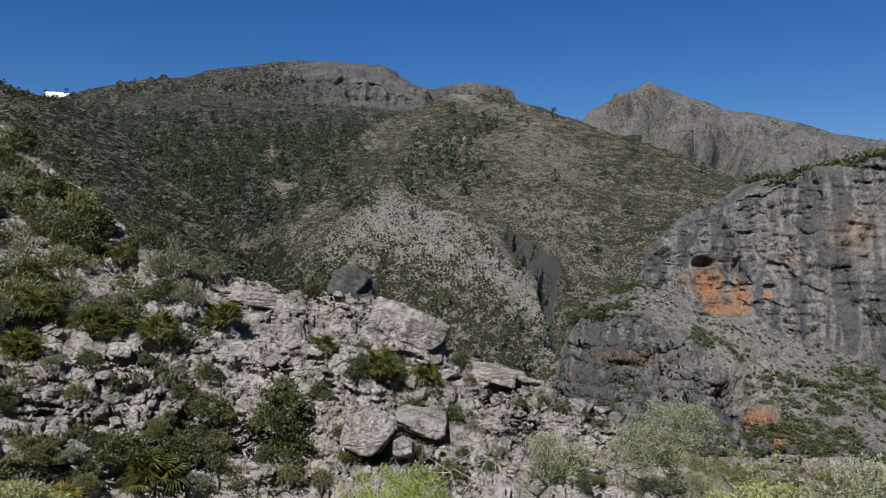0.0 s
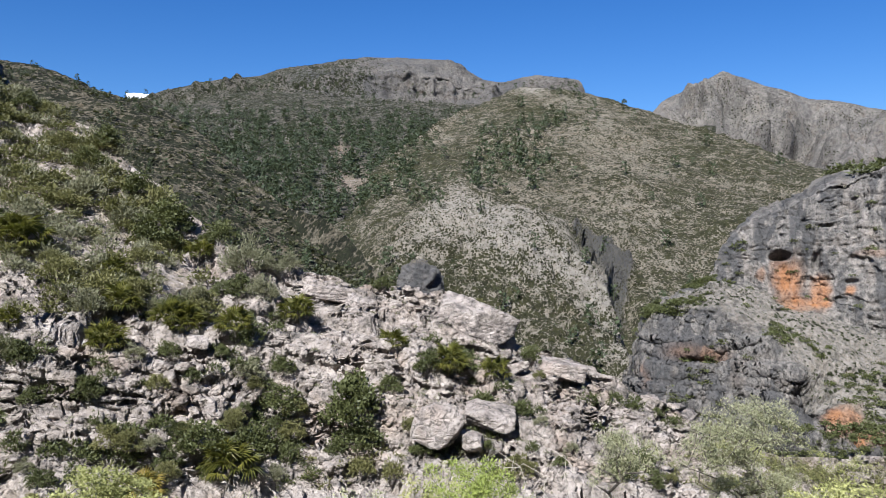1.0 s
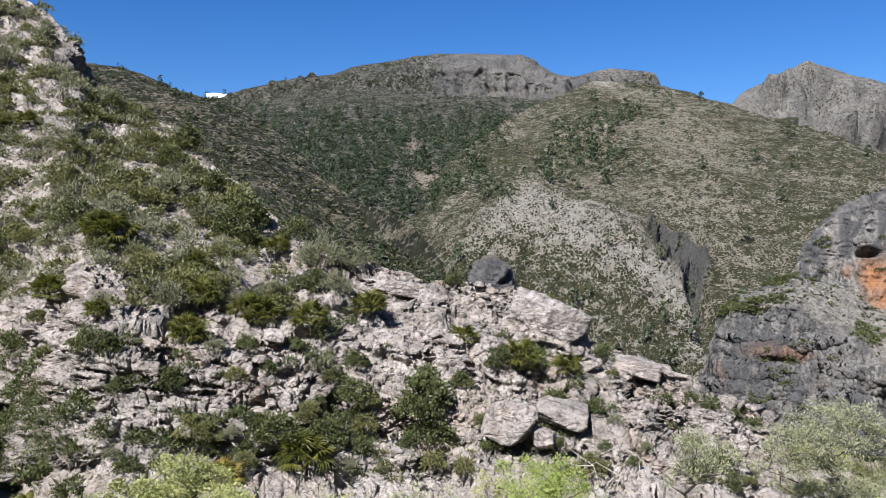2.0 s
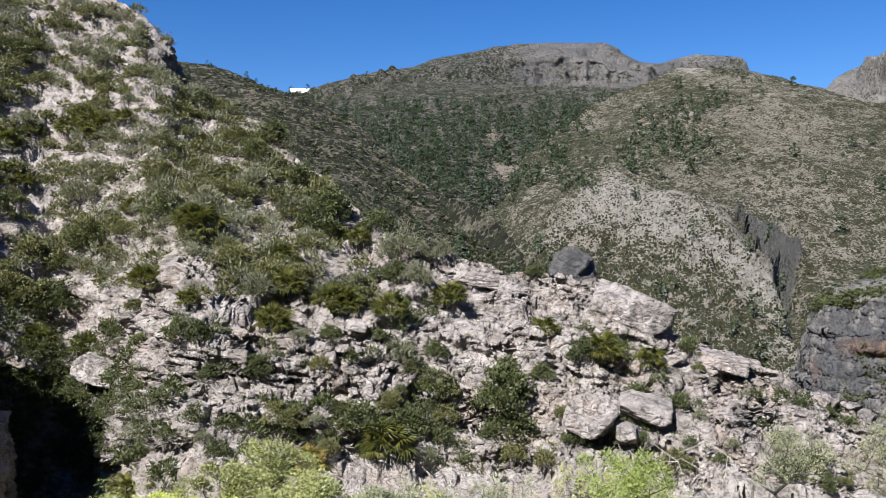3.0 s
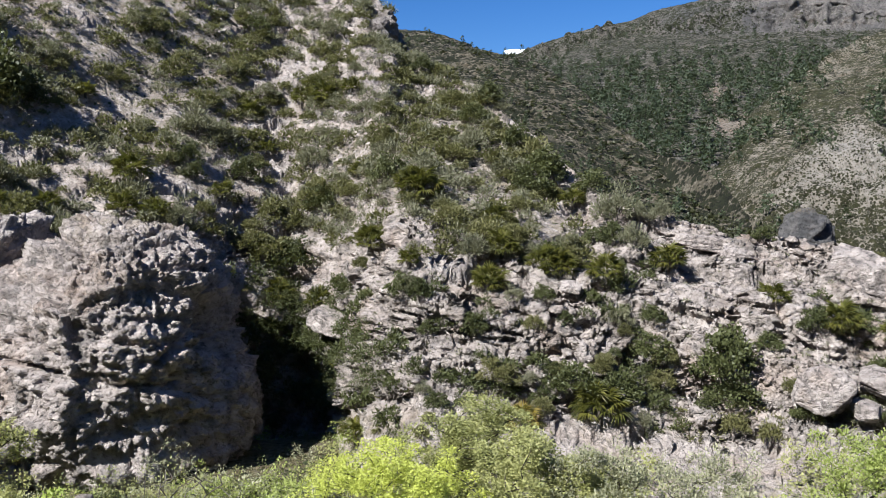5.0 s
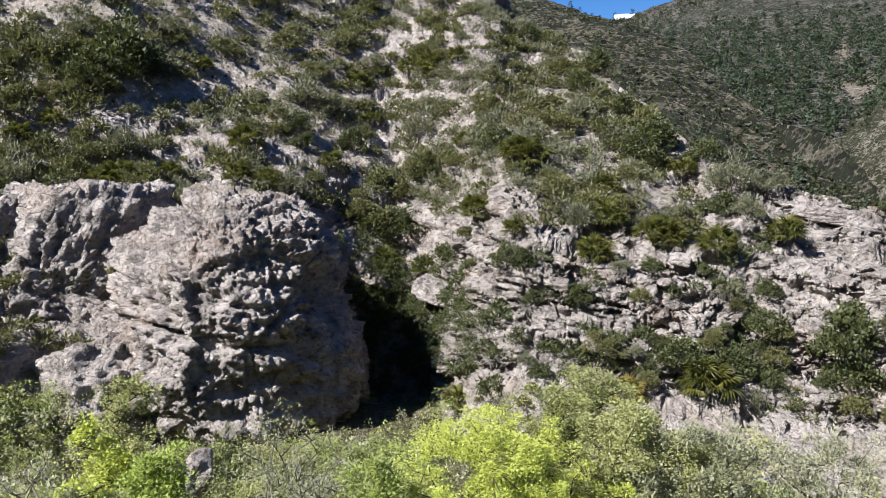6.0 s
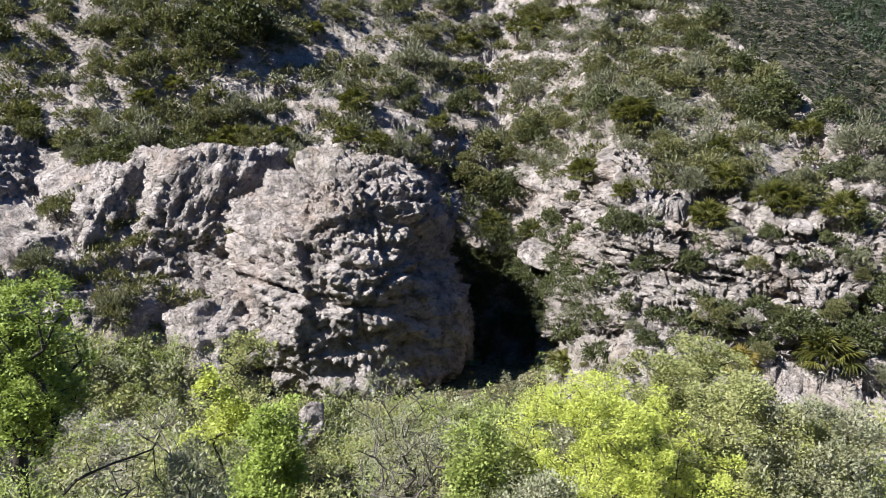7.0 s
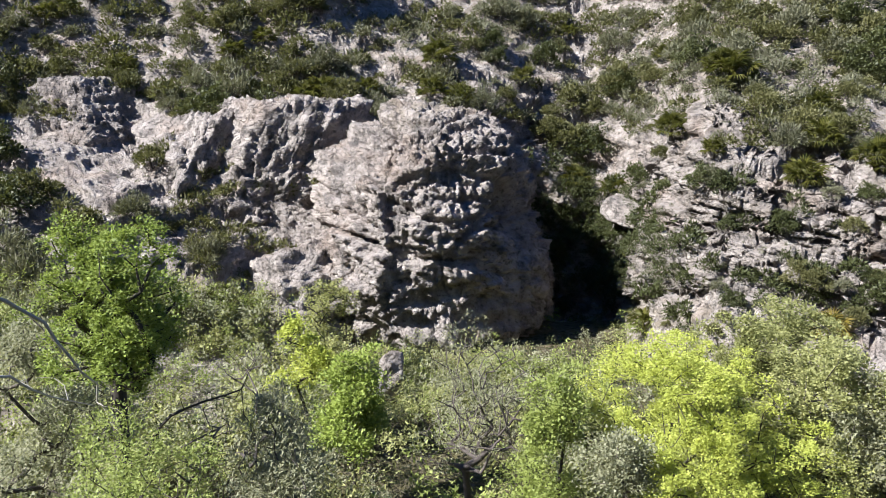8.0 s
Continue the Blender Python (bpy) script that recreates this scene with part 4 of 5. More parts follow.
def tree(name, label, category, az, el_top, r, base_z, width, leaf_mat, bark, seed, tips=130, per=60, leaf=0.09, lw=0.05, lobes=9, girth=0.10, sparse=1.0,
         offset=(0.0, 0.0), low=0.12, cluster=0.42, flop=0.9, squash=1.0, trunk_h=0.22):
    """A tree grown limb by limb to the tips of an uneven crown; foliage hangs round the tips."""
    rng = np.random.default_rng(seed)
    top_z = math.tan(radians(el_top)) * r
    h = top_z - base_z
    x0 = polar(az, 0, r)
    # lobes of the crown
    la = rng.uniform(0, 2 * math.pi, lobes)
    lq = np.sqrt(rng.uniform(0.02, 1, lobes)) * width * 0.34
    lz = h * rng.uniform(low + 0.15, 0.86, lobes)
    lz[0], lq[0] = h * 0.83, width * 0.05
    lr = width * rng.uniform(0.17, 0.27, lobes)
    centre = np.stack([np.cos(la) * lq + offset[0], np.sin(la) * lq + offset[1], lz], 1)
    pick = rng.integers(0, lobes, tips)
    d = unit(rng.normal(size=(tips, 3)))
    ends = centre[pick] + d * (lr[pick] * rng.uniform(0.45, 1.0, tips) ** 0.5)[:, None] * np.array([1, 1, squash])
    ends[:, 2] = np.clip(ends[:, 2], h * low * 0.6, h * 0.99)
    # skeleton: each tip joins the nearest fitting node
    nodes = [np.array([0, 0, -0.4]), np.array([0.04 * h * rng.normal(), 0.04 * h * rng.normal(), trunk_h * h])]
    up = [-1, 0]
    load = [0, 0]
    tipnode = []
    for i in np.argsort(np.linalg.norm(ends - nodes[1], axis=1)):
        e = ends[i]
        N = np.array(nodes)
        cost = np.linalg.norm(N - e, axis=1) + 0.9 * np.maximum(N[:, 2] - e[2] + 0.15, 0)
        cost[0] = 1e9
        j = int(np.argmin(cost))
        k = max(1, int(np.linalg.norm(e - N[j]) / (0.22 * h)) + 1)
        for s in range(1, k + 1):
            t = s / k
            p = N[j] * (1 - t) + e * t + np.array([0, 0, -0.10 * h * t * (1 - t)]) + rng.normal(size=3) * 0.022 * h * (s < k)
            nodes.append(p)
            up.append(j if s == 1 else len(nodes) - 2)
            load.append(0)
        tipnode.append(len(nodes) - 1)
    for n in tipnode:
        while n >= 0:
            load[n] += 1
            n = up[n]
    rad = [max(0.008, girth * math.sqrt(l / tips)) for l in load]
    segs = [(nodes[up[n]], nodes[n], rad[up[n]] if up[n] else rad[n] * 1.25, rad[n]) for n in range(1, len(nodes))]
    thing = tagged(new(name), label, category)
    thing.location = (x0[0], x0[1], base_z)
    main = [s for s in segs if max(s[2], s[3]) > girth * 0.32]
    rest = [s for s in segs if max(s[2], s[3]) <= girth * 0.32]
    v, f = tubes(main, 8)
    part("trunk", soup("trunk", v, f), bark, thing)
    if rest:
        v, f = tubes(rest, 4)
        tagged(part("branchwork", soup("branchwork", v, f), bark, thing), kind="stuff")
    E = np.array([nodes[n] for n in tipnode])
    keep = rng.random(len(E)) < sparse
    E = E[keep]
    per = int(per * 2.1)
    dirs = unit(rng.normal(size=(len(E), per, 3)) + 0.5 * unit(E - np.array([0, 0, h * 0.5]))[:, None])
    size = cluster * rng.uniform(0.6, 1.3, (len(E), 1, 1))
    at = (E[:, None] + dirs * size * rng.uniform(0.15, 1, (len(E), per, 1)) ** 0.6 * np.array([1, 1, 0.8])).reshape(-1, 3)
    v, f = leaves(at, dirs.reshape(-1, 3) + np.array([0, 0, 0.15]), leaf * 0.95, lw * 1.8, rng, 0.7, 2.2)
    part("crown", soup("crown", v, f), leaf_mat, thing)
    return thing


# shapes that are set out many times
KINDS = []
for k in range(4):
    KINDS.append(make_shrub("shrub", shrub_meshes(100 + k, 1.5, 1.1, 36, 60, 0.105, 0.070, 0.6), SCRUB, "low olive-green scrub bush on the stony slope", "scrub bushes on the slope"))
for k in range(3):
    KINDS.append(make_shrub("shrub", shrub_meshes(200 + k, 1.45, 1.2, 36, 62, 0.125, 0.045, 0.5), GREY, "rounded grey-green wiry scrub bush", "scrub bushes on the slope"))
for k in range(3):
    KINDS.append(make_shrub("shrub", shrub_meshes(300 + k, 1.6, 1.35, 42, 52, 0.095, 0.085, 0.8), DARK, "dense dark green evergreen bush among the rocks", "scrub bushes on the slope"))
used = set()


def set_shrub(kind, p, s, turn, squat=1.0):
    m = Matrix.LocRotScale(p, Euler((0, 0, turn)), (s, s, s * squat))
    if kind in used:
        ob = copy_thing(KINDS[kind], m)
        ob.matrix_basis = m
    else:
        used.add(kind)
        KINDS[kind].matrix_basis = m


rnd = random.Random(4)


def sunk(p, d):
    return Vector((p.x, p.y, p.z - d))


# bushes that stand out by their size: bearing, elevation, size, kind
BIG = [(28.6, 6.6, 1.6, 8), (27.2, 5.6, 1.5, 1), (25.6, 4.8, 1.7, 9), (30.4, 7.6, 1.5, 2), (21.4, 0.9, 1.8, 7), (24.4, 1.4, 2.0, 8), (26.8, 3.2, 1.6, 0), (29.0, 4.4, 1.7, 5),
       (11.6, -11.4, 2.1, 7), (10.9, -12.8, 1.6, 8), (18.6, -13.0, 1.5, 9), (18.8, -1.0, 2.0, 4), (23.5, 2.6, 2.2, 8), (24.6, 3.4, 2.0, 1), (22.8, 2.2, 1.8, 7), (26.0, 2.6, 2.0, 5),
       (40.4, 3.4, 1.9, 4), (47.8, 5.4, 2.4, 6), (46.2, 5.0, 1.8, 5), (60.2, 7.6, 3.4, 8), (58.6, 7.2, 2.4, 7), (62.0, 7.0, 2.4, 9), (43.3, -3.4, 2.4, 2), (44.6, -2.4, 1.8, 0), (41.6, -3.8, 2.0, 8),
       (36.6, -8.6, 1.6, 9), (35.8, -9.4, 1.3, 7), (21.8, -12.4, 1.5, 9), (16.6, -10.0, 1.4, 8), (81.2, 1.4, 2.0, 8), (81.6, -3.4, 2.2, 9), (79.6, -5.6, 1.8, 1), (81.4, -6.6, 2.4, 8), (82.4, -9.6, 2.6, 4), (77.0, -8.2, 1.8, 2), (73.6, -7.4, 1.6, 5), (72.4, -4.0, 1.5, 0), (69.0, -10.6, 1.5, 5), (80.4, -11.6, 2.2, 5), (66.8, 0.0, 2.2, 4), (68.4, -0.6, 2.0, 8), (59.0, -0.4, 1.8, 0), (56.6, -1.2, 1.7, 5), (63.8, 0.2, 1.8, 2)]
for a, e, s, k in BIG:
    set_shrub(k, sunk(NEAR.spot(a, e - 1.2), 0.1), s * 0.85, rnd.uniform(0, 6.3), rnd.uniform(0.8, 1.1))
# the general cover of the upper slope, and single bushes on the ledges of the wall
count = 0
while count < 140:
    a, e = rnd.uniform(15, 84), rnd.uniform(-8, 19)
    if e < np.interp(a, [15, 23, 34, 44, 60, 84], [-3.5, -6, -3.5, -3, -1, -1]):
        continue
    p = NEAR.spot(a, e)
    if abs(math.degrees(math.atan2(p.z, math.hypot(p.x, p.y))) - e) > 0.4 or noise.noise(p * 0.16) < rnd.uniform(-0.75, 0.35):
        continue
    k = rnd.choice((0, 1, 2, 3, 0, 1, 4, 5, 6, 7, 8))
    set_shrub(k, sunk(p, 0.08), rnd.uniform(0.75, 1.5), rnd.uniform(0, 6.3), rnd.uniform(0.75, 1.15))
    count += 1
count = 0
while count < 80:
    a, e = rnd.uniform(-12, 46), rnd.uniform(-17, -3)
    p = NEAR.spot(a, e)
    if abs(math.degrees(math.atan2(p.z, math.hypot(p.x, p.y))) - e) > 0.4:
        continue
    set_shrub(rnd.choice((0, 1, 2, 4, 5, 7, 8, 9, 7, 8)), sunk(p, 0.05), rnd.uniform(0.35, 0.95), rnd.uniform(0, 6.3))
    count += 1

# shrubs crowding between the rock knobs
count = 0
while count < 18:
    a, e = rnd.uniform(62, 84), rnd.uniform(-3, 8)
    p = NEAR.spot(a, e)
    if abs(math.degrees(math.atan2(p.z, math.hypot(p.x, p.y))) - e) > 0.4:
        continue
    set_shrub(rnd.choice((0, 1, 2, 3, 4, 5, 6, 8)), sunk(p, 0.08), rnd.uniform(0.9, 1.6), rnd.uniform(0, 6.3), rnd.uniform(0.8, 1.1))
    count += 1

# dwarf palms: bearing, elevation, size
PALMS_LOW = [(1.4, -8.7, 1.0), (4.6, -8.1, 1.2), (8.5, -6.8, 1.0), (15.2, -4.3, 1.2), (19.6, -5.1, 1.2), (19.8, -14.5, 1.7), (21.4, -0.3, 1.1), (22.6, -4.9, 1.2), (23.8, -4.5, 1.2), (25.5, -15.8, 1.2),
             (27.1, -3.5, 1.3), (27.6, -1.3, 1.0), (28.0, -5.9, 1.2), (32.6, 1.0, 1.7), (33.5, 1.4, 1.4), (33.5, -4.4, 0.8), (35.1, -3.2, 1.2), (36.4, -2.5, 1.0), (36.9, -16.8, 1.1), (37.2, 2.2, 1.0), (38.9, -11.9, 1.1), (40.4, -7.1, 1.3), (42.9, -6.4, 1.3)]
PALMS_HIGH = [(37.3, 8.1, 1.1), (39.3, 7.7, 1.6), (40.3, 8.3, 1.0), (41.2, 7.1, 1.5), (43.4, 3.8, 0.9), (44.3, 6.5, 1.3), (47.1, 0.7, 1.0), (51.1, -0.6, 1.2), (52.6, 2.4, 1.6), (53.2, 0.0, 1.2),
              (54.7, 7.3, 1.0), (57.4, 0.0, 1.1), (60.9, 0.0, 1.5), (62.1, -0.6, 1.3), (64.6, 3.4, 1.0), (66.4, 2.7, 1.1), (73.6, 1.7, 1.2), (76.6, 5.3, 1.2), (77.9, 4.6, 1.2)]
palm_kinds = [make_palm(20 + i, 28, 1.0, i == 3) for i in range(4)]
first = set()
for i, (a, e, s) in enumerate(PALMS_LOW + PALMS_HIGH):
    k = 3 if e < -15 and a < 30 and a > 22 else i % 3
    m = Matrix.LocRotScale(sunk(NEAR.spot(a, e - 0.55 * s), -0.05), Euler((0, 0, rnd.uniform(0, 6.3))), (1.0 * s,) * 3)
    ob = copy_thing(palm_kinds[k], m) if k in first else palm_kinds[k]
    ob.matrix_basis = m
    first.add(k)

# trees on the ravine floor
FLOOR = -12.4
tree("broadleaf_tree", "bright lime-green broadleaf tree in full spring leaf", "tree", 33.4, -17.4, 18.5, FLOOR, 5.8, LIME, BARK, 1, 330, 130, 0.048, 0.030, 18, 0.11, low=0.08, cluster=0.34)
tree("broadleaf_tree", "dense grey-green evergreen tree with lumpy crown", "tree", 29.6, -15.0, 23.5, FLOOR, 5.2, CAROB, BARK, 2, 260, 100, 0.060, 0.042, 16, 0.12, low=0.08)
tree("broadleaf_tree", "dense grey-green evergreen tree with lumpy crown", "tree", 24.4, -16.6, 21.0, FLOOR, 4.4, CAROB, BARK, 3, 220, 100, 0.060, 0.042, 14, 0.11, low=0.08)
tree("broadleaf_tree", "grey-green bushy tree beside the rocks", "tree", 21.0, -17.6, 21.0, FLOOR, 3.4, OLIVE, TWIG, 4, 120, 70, 0.09, 0.03, 9, 0.08)
tree("olive_tree", "half-bare olive tree with many fine grey twigs", "tree", 50.3, -15.6, 19.0, FLOOR, 4.2, OLIVE, TWIG, 5, 420, 24, 0.060, 0.016, 16, 0.10, 0.42, low=0.25, cluster=0.26)
tree("broadleaf_tree", "slender tree with fresh green leaves and dark crooked trunk", "tree", 75.8, -6.0, 18.0, FLOOR + 0.8, 3.4, SPRING, BARK, 6, 240, 70, 0.070, 0.034, 14, 0.17, 0.92, low=0.36, cluster=0.33, squash=1.15)
tree("shrub", "fresh green leafy bush on the ravine floor", "shrub", 59.6, -18.8, 22.0, FLOOR, 2.4, SPRING, BARK, 7, 70, 60, 0.10, 0.05, 6, 0.05)
tree("shrub", "silvery olive-leaved shrub on the ravine floor", "shrub", 65.0, -19.6, 17.0, FLOOR, 3.0, OLIVE, TWIG, 8, 110, 50, 0.11, 0.02, 8, 0.05)
tree("shrub", "mid-green leafy bush between the trees", "shrub", 44.6, -19.8, 18.0, FLOOR, 2.4, FRESH, BARK, 9, 80, 70, 0.08, 0.035, 7, 0.05)
tree("shrub", "pale grey-green bush low in the ravine", "shrub", 40.8, -23.4, 16.0, FLOOR, 2.2, OLIVE, TWIG, 10, 80, 70, 0.07, 0.03, 7, 0.04)
tree("olive_tree", "sparse young olive tree with thin pale twigs", "tree", -16.0, -9.2, 22.0, FLOOR + 1.5, 3.8, OLIVE, TWIG, 11, 300, 60, 0.065, 0.018, 13, 0.07, 0.95, low=0.22, cluster=0.30)
tree("olive_tree", "small sparse olive tree on the rocks", "tree", -7.2, -12.3, 24.0, FLOOR + 2, 2.4, OLIVE, TWIG, 12, 110, 32, 0.07, 0.018, 8, 0.05, 0.85, cluster=0.28)
tree("shrub", "grey-green bush at the edge of the gorge", "shrub", -26.5, -13.2, 20.0, FLOOR + 3, 4.0, OLIVE, TWIG, 13, 150, 50, 0.07, 0.025, 10, 0.05)
tree("shrub", "low yellow-green bush at the edge of the gorge", "shrub", -21.5, -15.4, 20.0, FLOOR + 3, 3.2, CAROB, TWIG, 14, 100, 60, 0.07, 0.03, 8, 0.04)
tree("shrub", "bright green leafy bush below the boulder", "shrub", 3.6, -15.4, 24.0, FLOOR, 3.0, FRESH, BARK, 15, 110, 60, 0.08, 0.03, 8, 0.05)
tree("broadleaf_tree", "grey-green bushy tree beside the rocks", "tree", 13.5, -17.4, 23.0, FLOOR, 3.6, OLIVE, TWIG, 16, 120, 60, 0.09, 0.03, 9, 0.07)
tree("broadleaf_tree", "mid-green leafy tree at the bend of the ravine", "tree", 80.5, -12.5, 20.0, FLOOR, 3.6, OLIVE, TWIG, 17, 140, 60, 0.08, 0.03, 9, 0.08)
tree("shrub", "yellow-green leafy bush low in the ravine", "shrub", 77.0, -19.8, 14.5, FLOOR, 3.4, FRESH, TWIG, 18, 140, 70, 0.06, 0.025, 10, 0.04)
tree("shrub", "yellow-green leafy bush against the rocks", "shrub", 63.2, -15.6, 26.0, FLOOR, 2.4, LIME, BARK, 19, 70, 50, 0.10, 0.05, 6, 0.05, 0.7)


# ---- cover of the farther slopes ----
def tuft_shape(seed, n, spread, leaf, lw, tall=0.7):
    rng = np.random.default_rng(seed)
    d = unit(rng.normal(size=(n, 3)) + np.array([0, 0, 0.5]))
    at = d * rng.uniform(0.25, 0.8, (n, 1)) * np.array([spread, spread, spread * tall])
    at[:, 2] = np.abs(at[:, 2])
    return leaves(at, d, leaf, lw, rng, 0.8)


def pine_shape(seed, n):
    rng = np.random.default_rng(seed)
    z = rng.uniform(0.08, 1.0, n)
    rad = 0.33 * (1.12 - z) ** 0.55 * rng.uniform(0.35, 1.0, n)
    a = rng.uniform(0, 2 * math.pi, n)
    at = np.stack([np.cos(a) * rad, np.sin(a) * rad, z * 0.95], 1)
    d = np.stack([np.cos(a), np.sin(a), 0.3 + 0 * a], 1)
    v, f = leaves(at, d, 0.16, 0.17, rng, 0.7)
    tv, tf = tubes([((0, 0, -0.05), (0, 0, 0.9), 0.025, 0.008)], 3)
    tf = np.concatenate([tf[:, :3], tf[:, [0, 2, 3]]])
    return np.concatenate([v, tv]), np.concatenate([f, tf + len(v)])


def scatter(name, shapes, places, sizes, material, label, category, seed=0, squat=1.0):
    rng = np.random.default_rng(seed)
    V, F, base = [], [], 0
    for i, (p, s) in enumerate(zip(places, sizes)):
        v, f = shapes[i % len(shapes)]
        a = rng.uniform(0, 6.283)
        c, k = math.cos(a) * s, math.sin(a) * s
        w = np.stack([v[:, 0] * c - v[:, 1] * k, v[:, 0] * k + v[:, 1] * c, v[:, 2] * s * squat], 1) + p
        V.append(w)
        F.append(f + base)
        base += len(v)
    me = soup(name, np.concatenate(V), np.concatenate(F))
    me.materials.append(material)
    return tagged(new(name, me), label, category, kind="stuff")


def sown(sheet, n, keep, seed):
    """Random places on a sheet, thinned by keep(az, el, place)."""
    rng = np.random.default_rng(seed)
    r, c, _ = sheet.P.shape
    i = rng.uniform(0, r - 1.001, n)
    j = rng.uniform(0, c - 1.001, n)
    i0, j0 = i.astype(int), j.astype(int)
    fi, fj = (i - i0)[:, None], (j - j0)[:, None]
    P = sheet.P
    p = (P[i0, j0] * (1 - fi) * (1 - fj) + P[i0 + 1, j0] * fi * (1 - fj) + P[i0, j0 + 1] * (1 - fi) * fj + P[i0 + 1, j0 + 1] * fi * fj)
    az = np.degrees(np.arctan2(-p[:, 0], p[:, 1]))
    el = np.degrees(np.arctan2(p[:, 2], np.hypot(p[:, 0], p[:, 1])))
    return p[rng.random(n) < keep(az, el, p)]


def sizes(n, lo, hi, seed):
    return np.random.default_rng(seed).uniform(lo, hi, n)


TUFTS = [tuft_shape(400 + i, 12, 1.0, 0.72, 0.6) for i in range(6)]
BUSHES = [tuft_shape(445 + i, 90, 1.0, 0.26, 0.2) for i in range(5)]
FINE = [tuft_shape(430 + i, 26, 1.0, 0.6, 0.2) for i in range(5)]
PINES = [pine_shape(460 + i, 46) for i in range(6)]

p = sown(FLANK, 6500, lambda a, e, q: 0.55 + 0.4 * smooth(fbm(q * 0.03, 3, 91), -0.3, 0.5), 1)
scatter("scrub", TUFTS, p, sizes(len(p), 0.45, 1.35, 2), BRUSH, "dark low scrub scattered over the stony slope", "scrub", 3, 0.8)
p = sown(FLANK, 1000, lambda a, e, q: 0.5 * smooth(fbm(q * 0.02, 3, 92), 0.0, 0.5) + 0.5 * (e > np.interp(a, [21.7, 25.8, 33.8], [6.6, 9.0, 10.4])), 4)
scatter("pine_trees", PINES, p, sizes(len(p), 2.0, 3.6, 5), PINE, "scattered dark pines along the slope", "tree", 6)

WOOD = lambda a, e, q: np.exp(-(((a + 0.3) / 3.4) ** 2 + ((e - 6.2 + 0.35 * a) / 1.7) ** 2))
p = sown(MOUND, 9000, lambda a, e, q: (1 - 0.9 * (a > -8.6) * (a < -4) * (e > -6) * (e < 1.5)) * 0.4 + 0.4 * smooth(fbm(q * 0.012, 3, 93), -0.3, 0.4), 7)
scatter("scrub", TUFTS, p, sizes(len(p), 0.45, 1.2, 8), BRUSH, "olive-green scrub dotted over the hill", "scrub", 9, 0.75)
p = sown(MOUND, 6000, lambda a, e, q: np.clip(1.0 * WOOD(a, e, q) + 0.022 + 0.5 * smooth(a, 4.5, 7) * smooth(e, 1.5, 4) * 0.8, 0, 1), 10)
scatter("pine_trees", PINES, p, sizes(len(p), 4.5, 8.5, 11), PINE, "dark pines in a wood and singly on the hill", "tree", 12)
p = sown(RANGE, 9500, lambda a, e, q: np.clip(smooth(e, -1.5, 1) * (1 - smooth(e, 7.8, 10.0)) * (0.3 + 0.7 * smooth(fbm(q * 0.006, 4, 94), -0.6, 0.1)) * smooth(a, 0, 5) * (1 - 0.97 * np.minimum(1, np.exp(-(((a - 12.2) / 0.6) ** 2 + ((e - 6.2) / 0.7) ** 2)) + np.exp(-(((a - 11.2) / 1.3) ** 2 + ((e - 3.9) / 0.7) ** 2)))) + 0.04 * (e < 11), 0, 1), 13)
scatter("pine_trees", PINES, p, sizes(len(p), 8, 13.5, 14), PINE, "dense dark green pine wood in the basin", "tree", 15)
p = sown(RANGE, 7000, lambda a, e, q: 0.5 * (e < 12.6), 16)
scatter("scrub", TUFTS, p, sizes(len(p), 1.4, 3.6, 17), BRUSH, "low scrub on the mountain side", "scrub", 18, 0.6)
p = sown(PEAKS, 5000, lambda a, e, q: 0.25 * smooth(fbm(q * 0.008, 3, 95), -0.2, 0.5), 19)
scatter("scrub", TUFTS, p, sizes(len(p), 1.2, 3.2, 20), BRUSH, "thin scrub on the rocky peak", "scrub", 21, 0.6)
p = sown(BLUFF, 9000, lambda a, e, q: 0.012 + 0.6 * ((e < np.interp(a, [-44, -26, -20, -14], [-7, -6.5, -4.5, -2.5])) & (a < -9.5)) * smooth(fbm(q * 0.2, 3, 96), -0.05, 0.35), 22)
scatter("scrub", BUSHES, p, sizes(len(p), 0.35, 1.15, 23), DARK, "dark bushes on the ledges of the cliff", "scrub", 24, 0.8)
p = sown(BLUFF, 9000, lambda a, e, q: 1.0 * (a < -21) * (q[:, 1] ** 2 + q[:, 0] ** 2 > 109 ** 2), 25)
scatter("scrub", BUSHES, p, sizes(len(p), 0.9, 2.6, 26), DARK, "dark bushes along the top of the cliff", "scrub", 27, 0.9)
p = sown(NEAR, 5500, lambda a, e, q: (0.12 + 0.5 * smooth(fbm(q * 0.3, 3, 97), -0.2, 0.5)) * (e > -18), 28)
scatter("grass", FINE, p, sizes(len(p), 0.08, 0.26, 29), GREY, "dry tufts of grass and herbs between the stones", "grass", 30, 0.9)
p = sown(NEAR, 2600, lambda a, e, q: 0.6 * (e < -14), 31)
scatter("grass", FINE, p, sizes(len(p), 0.2, 0.55, 32), SCRUB, "rough low herbs at the foot of the rocks", "grass", 33, 0.9)

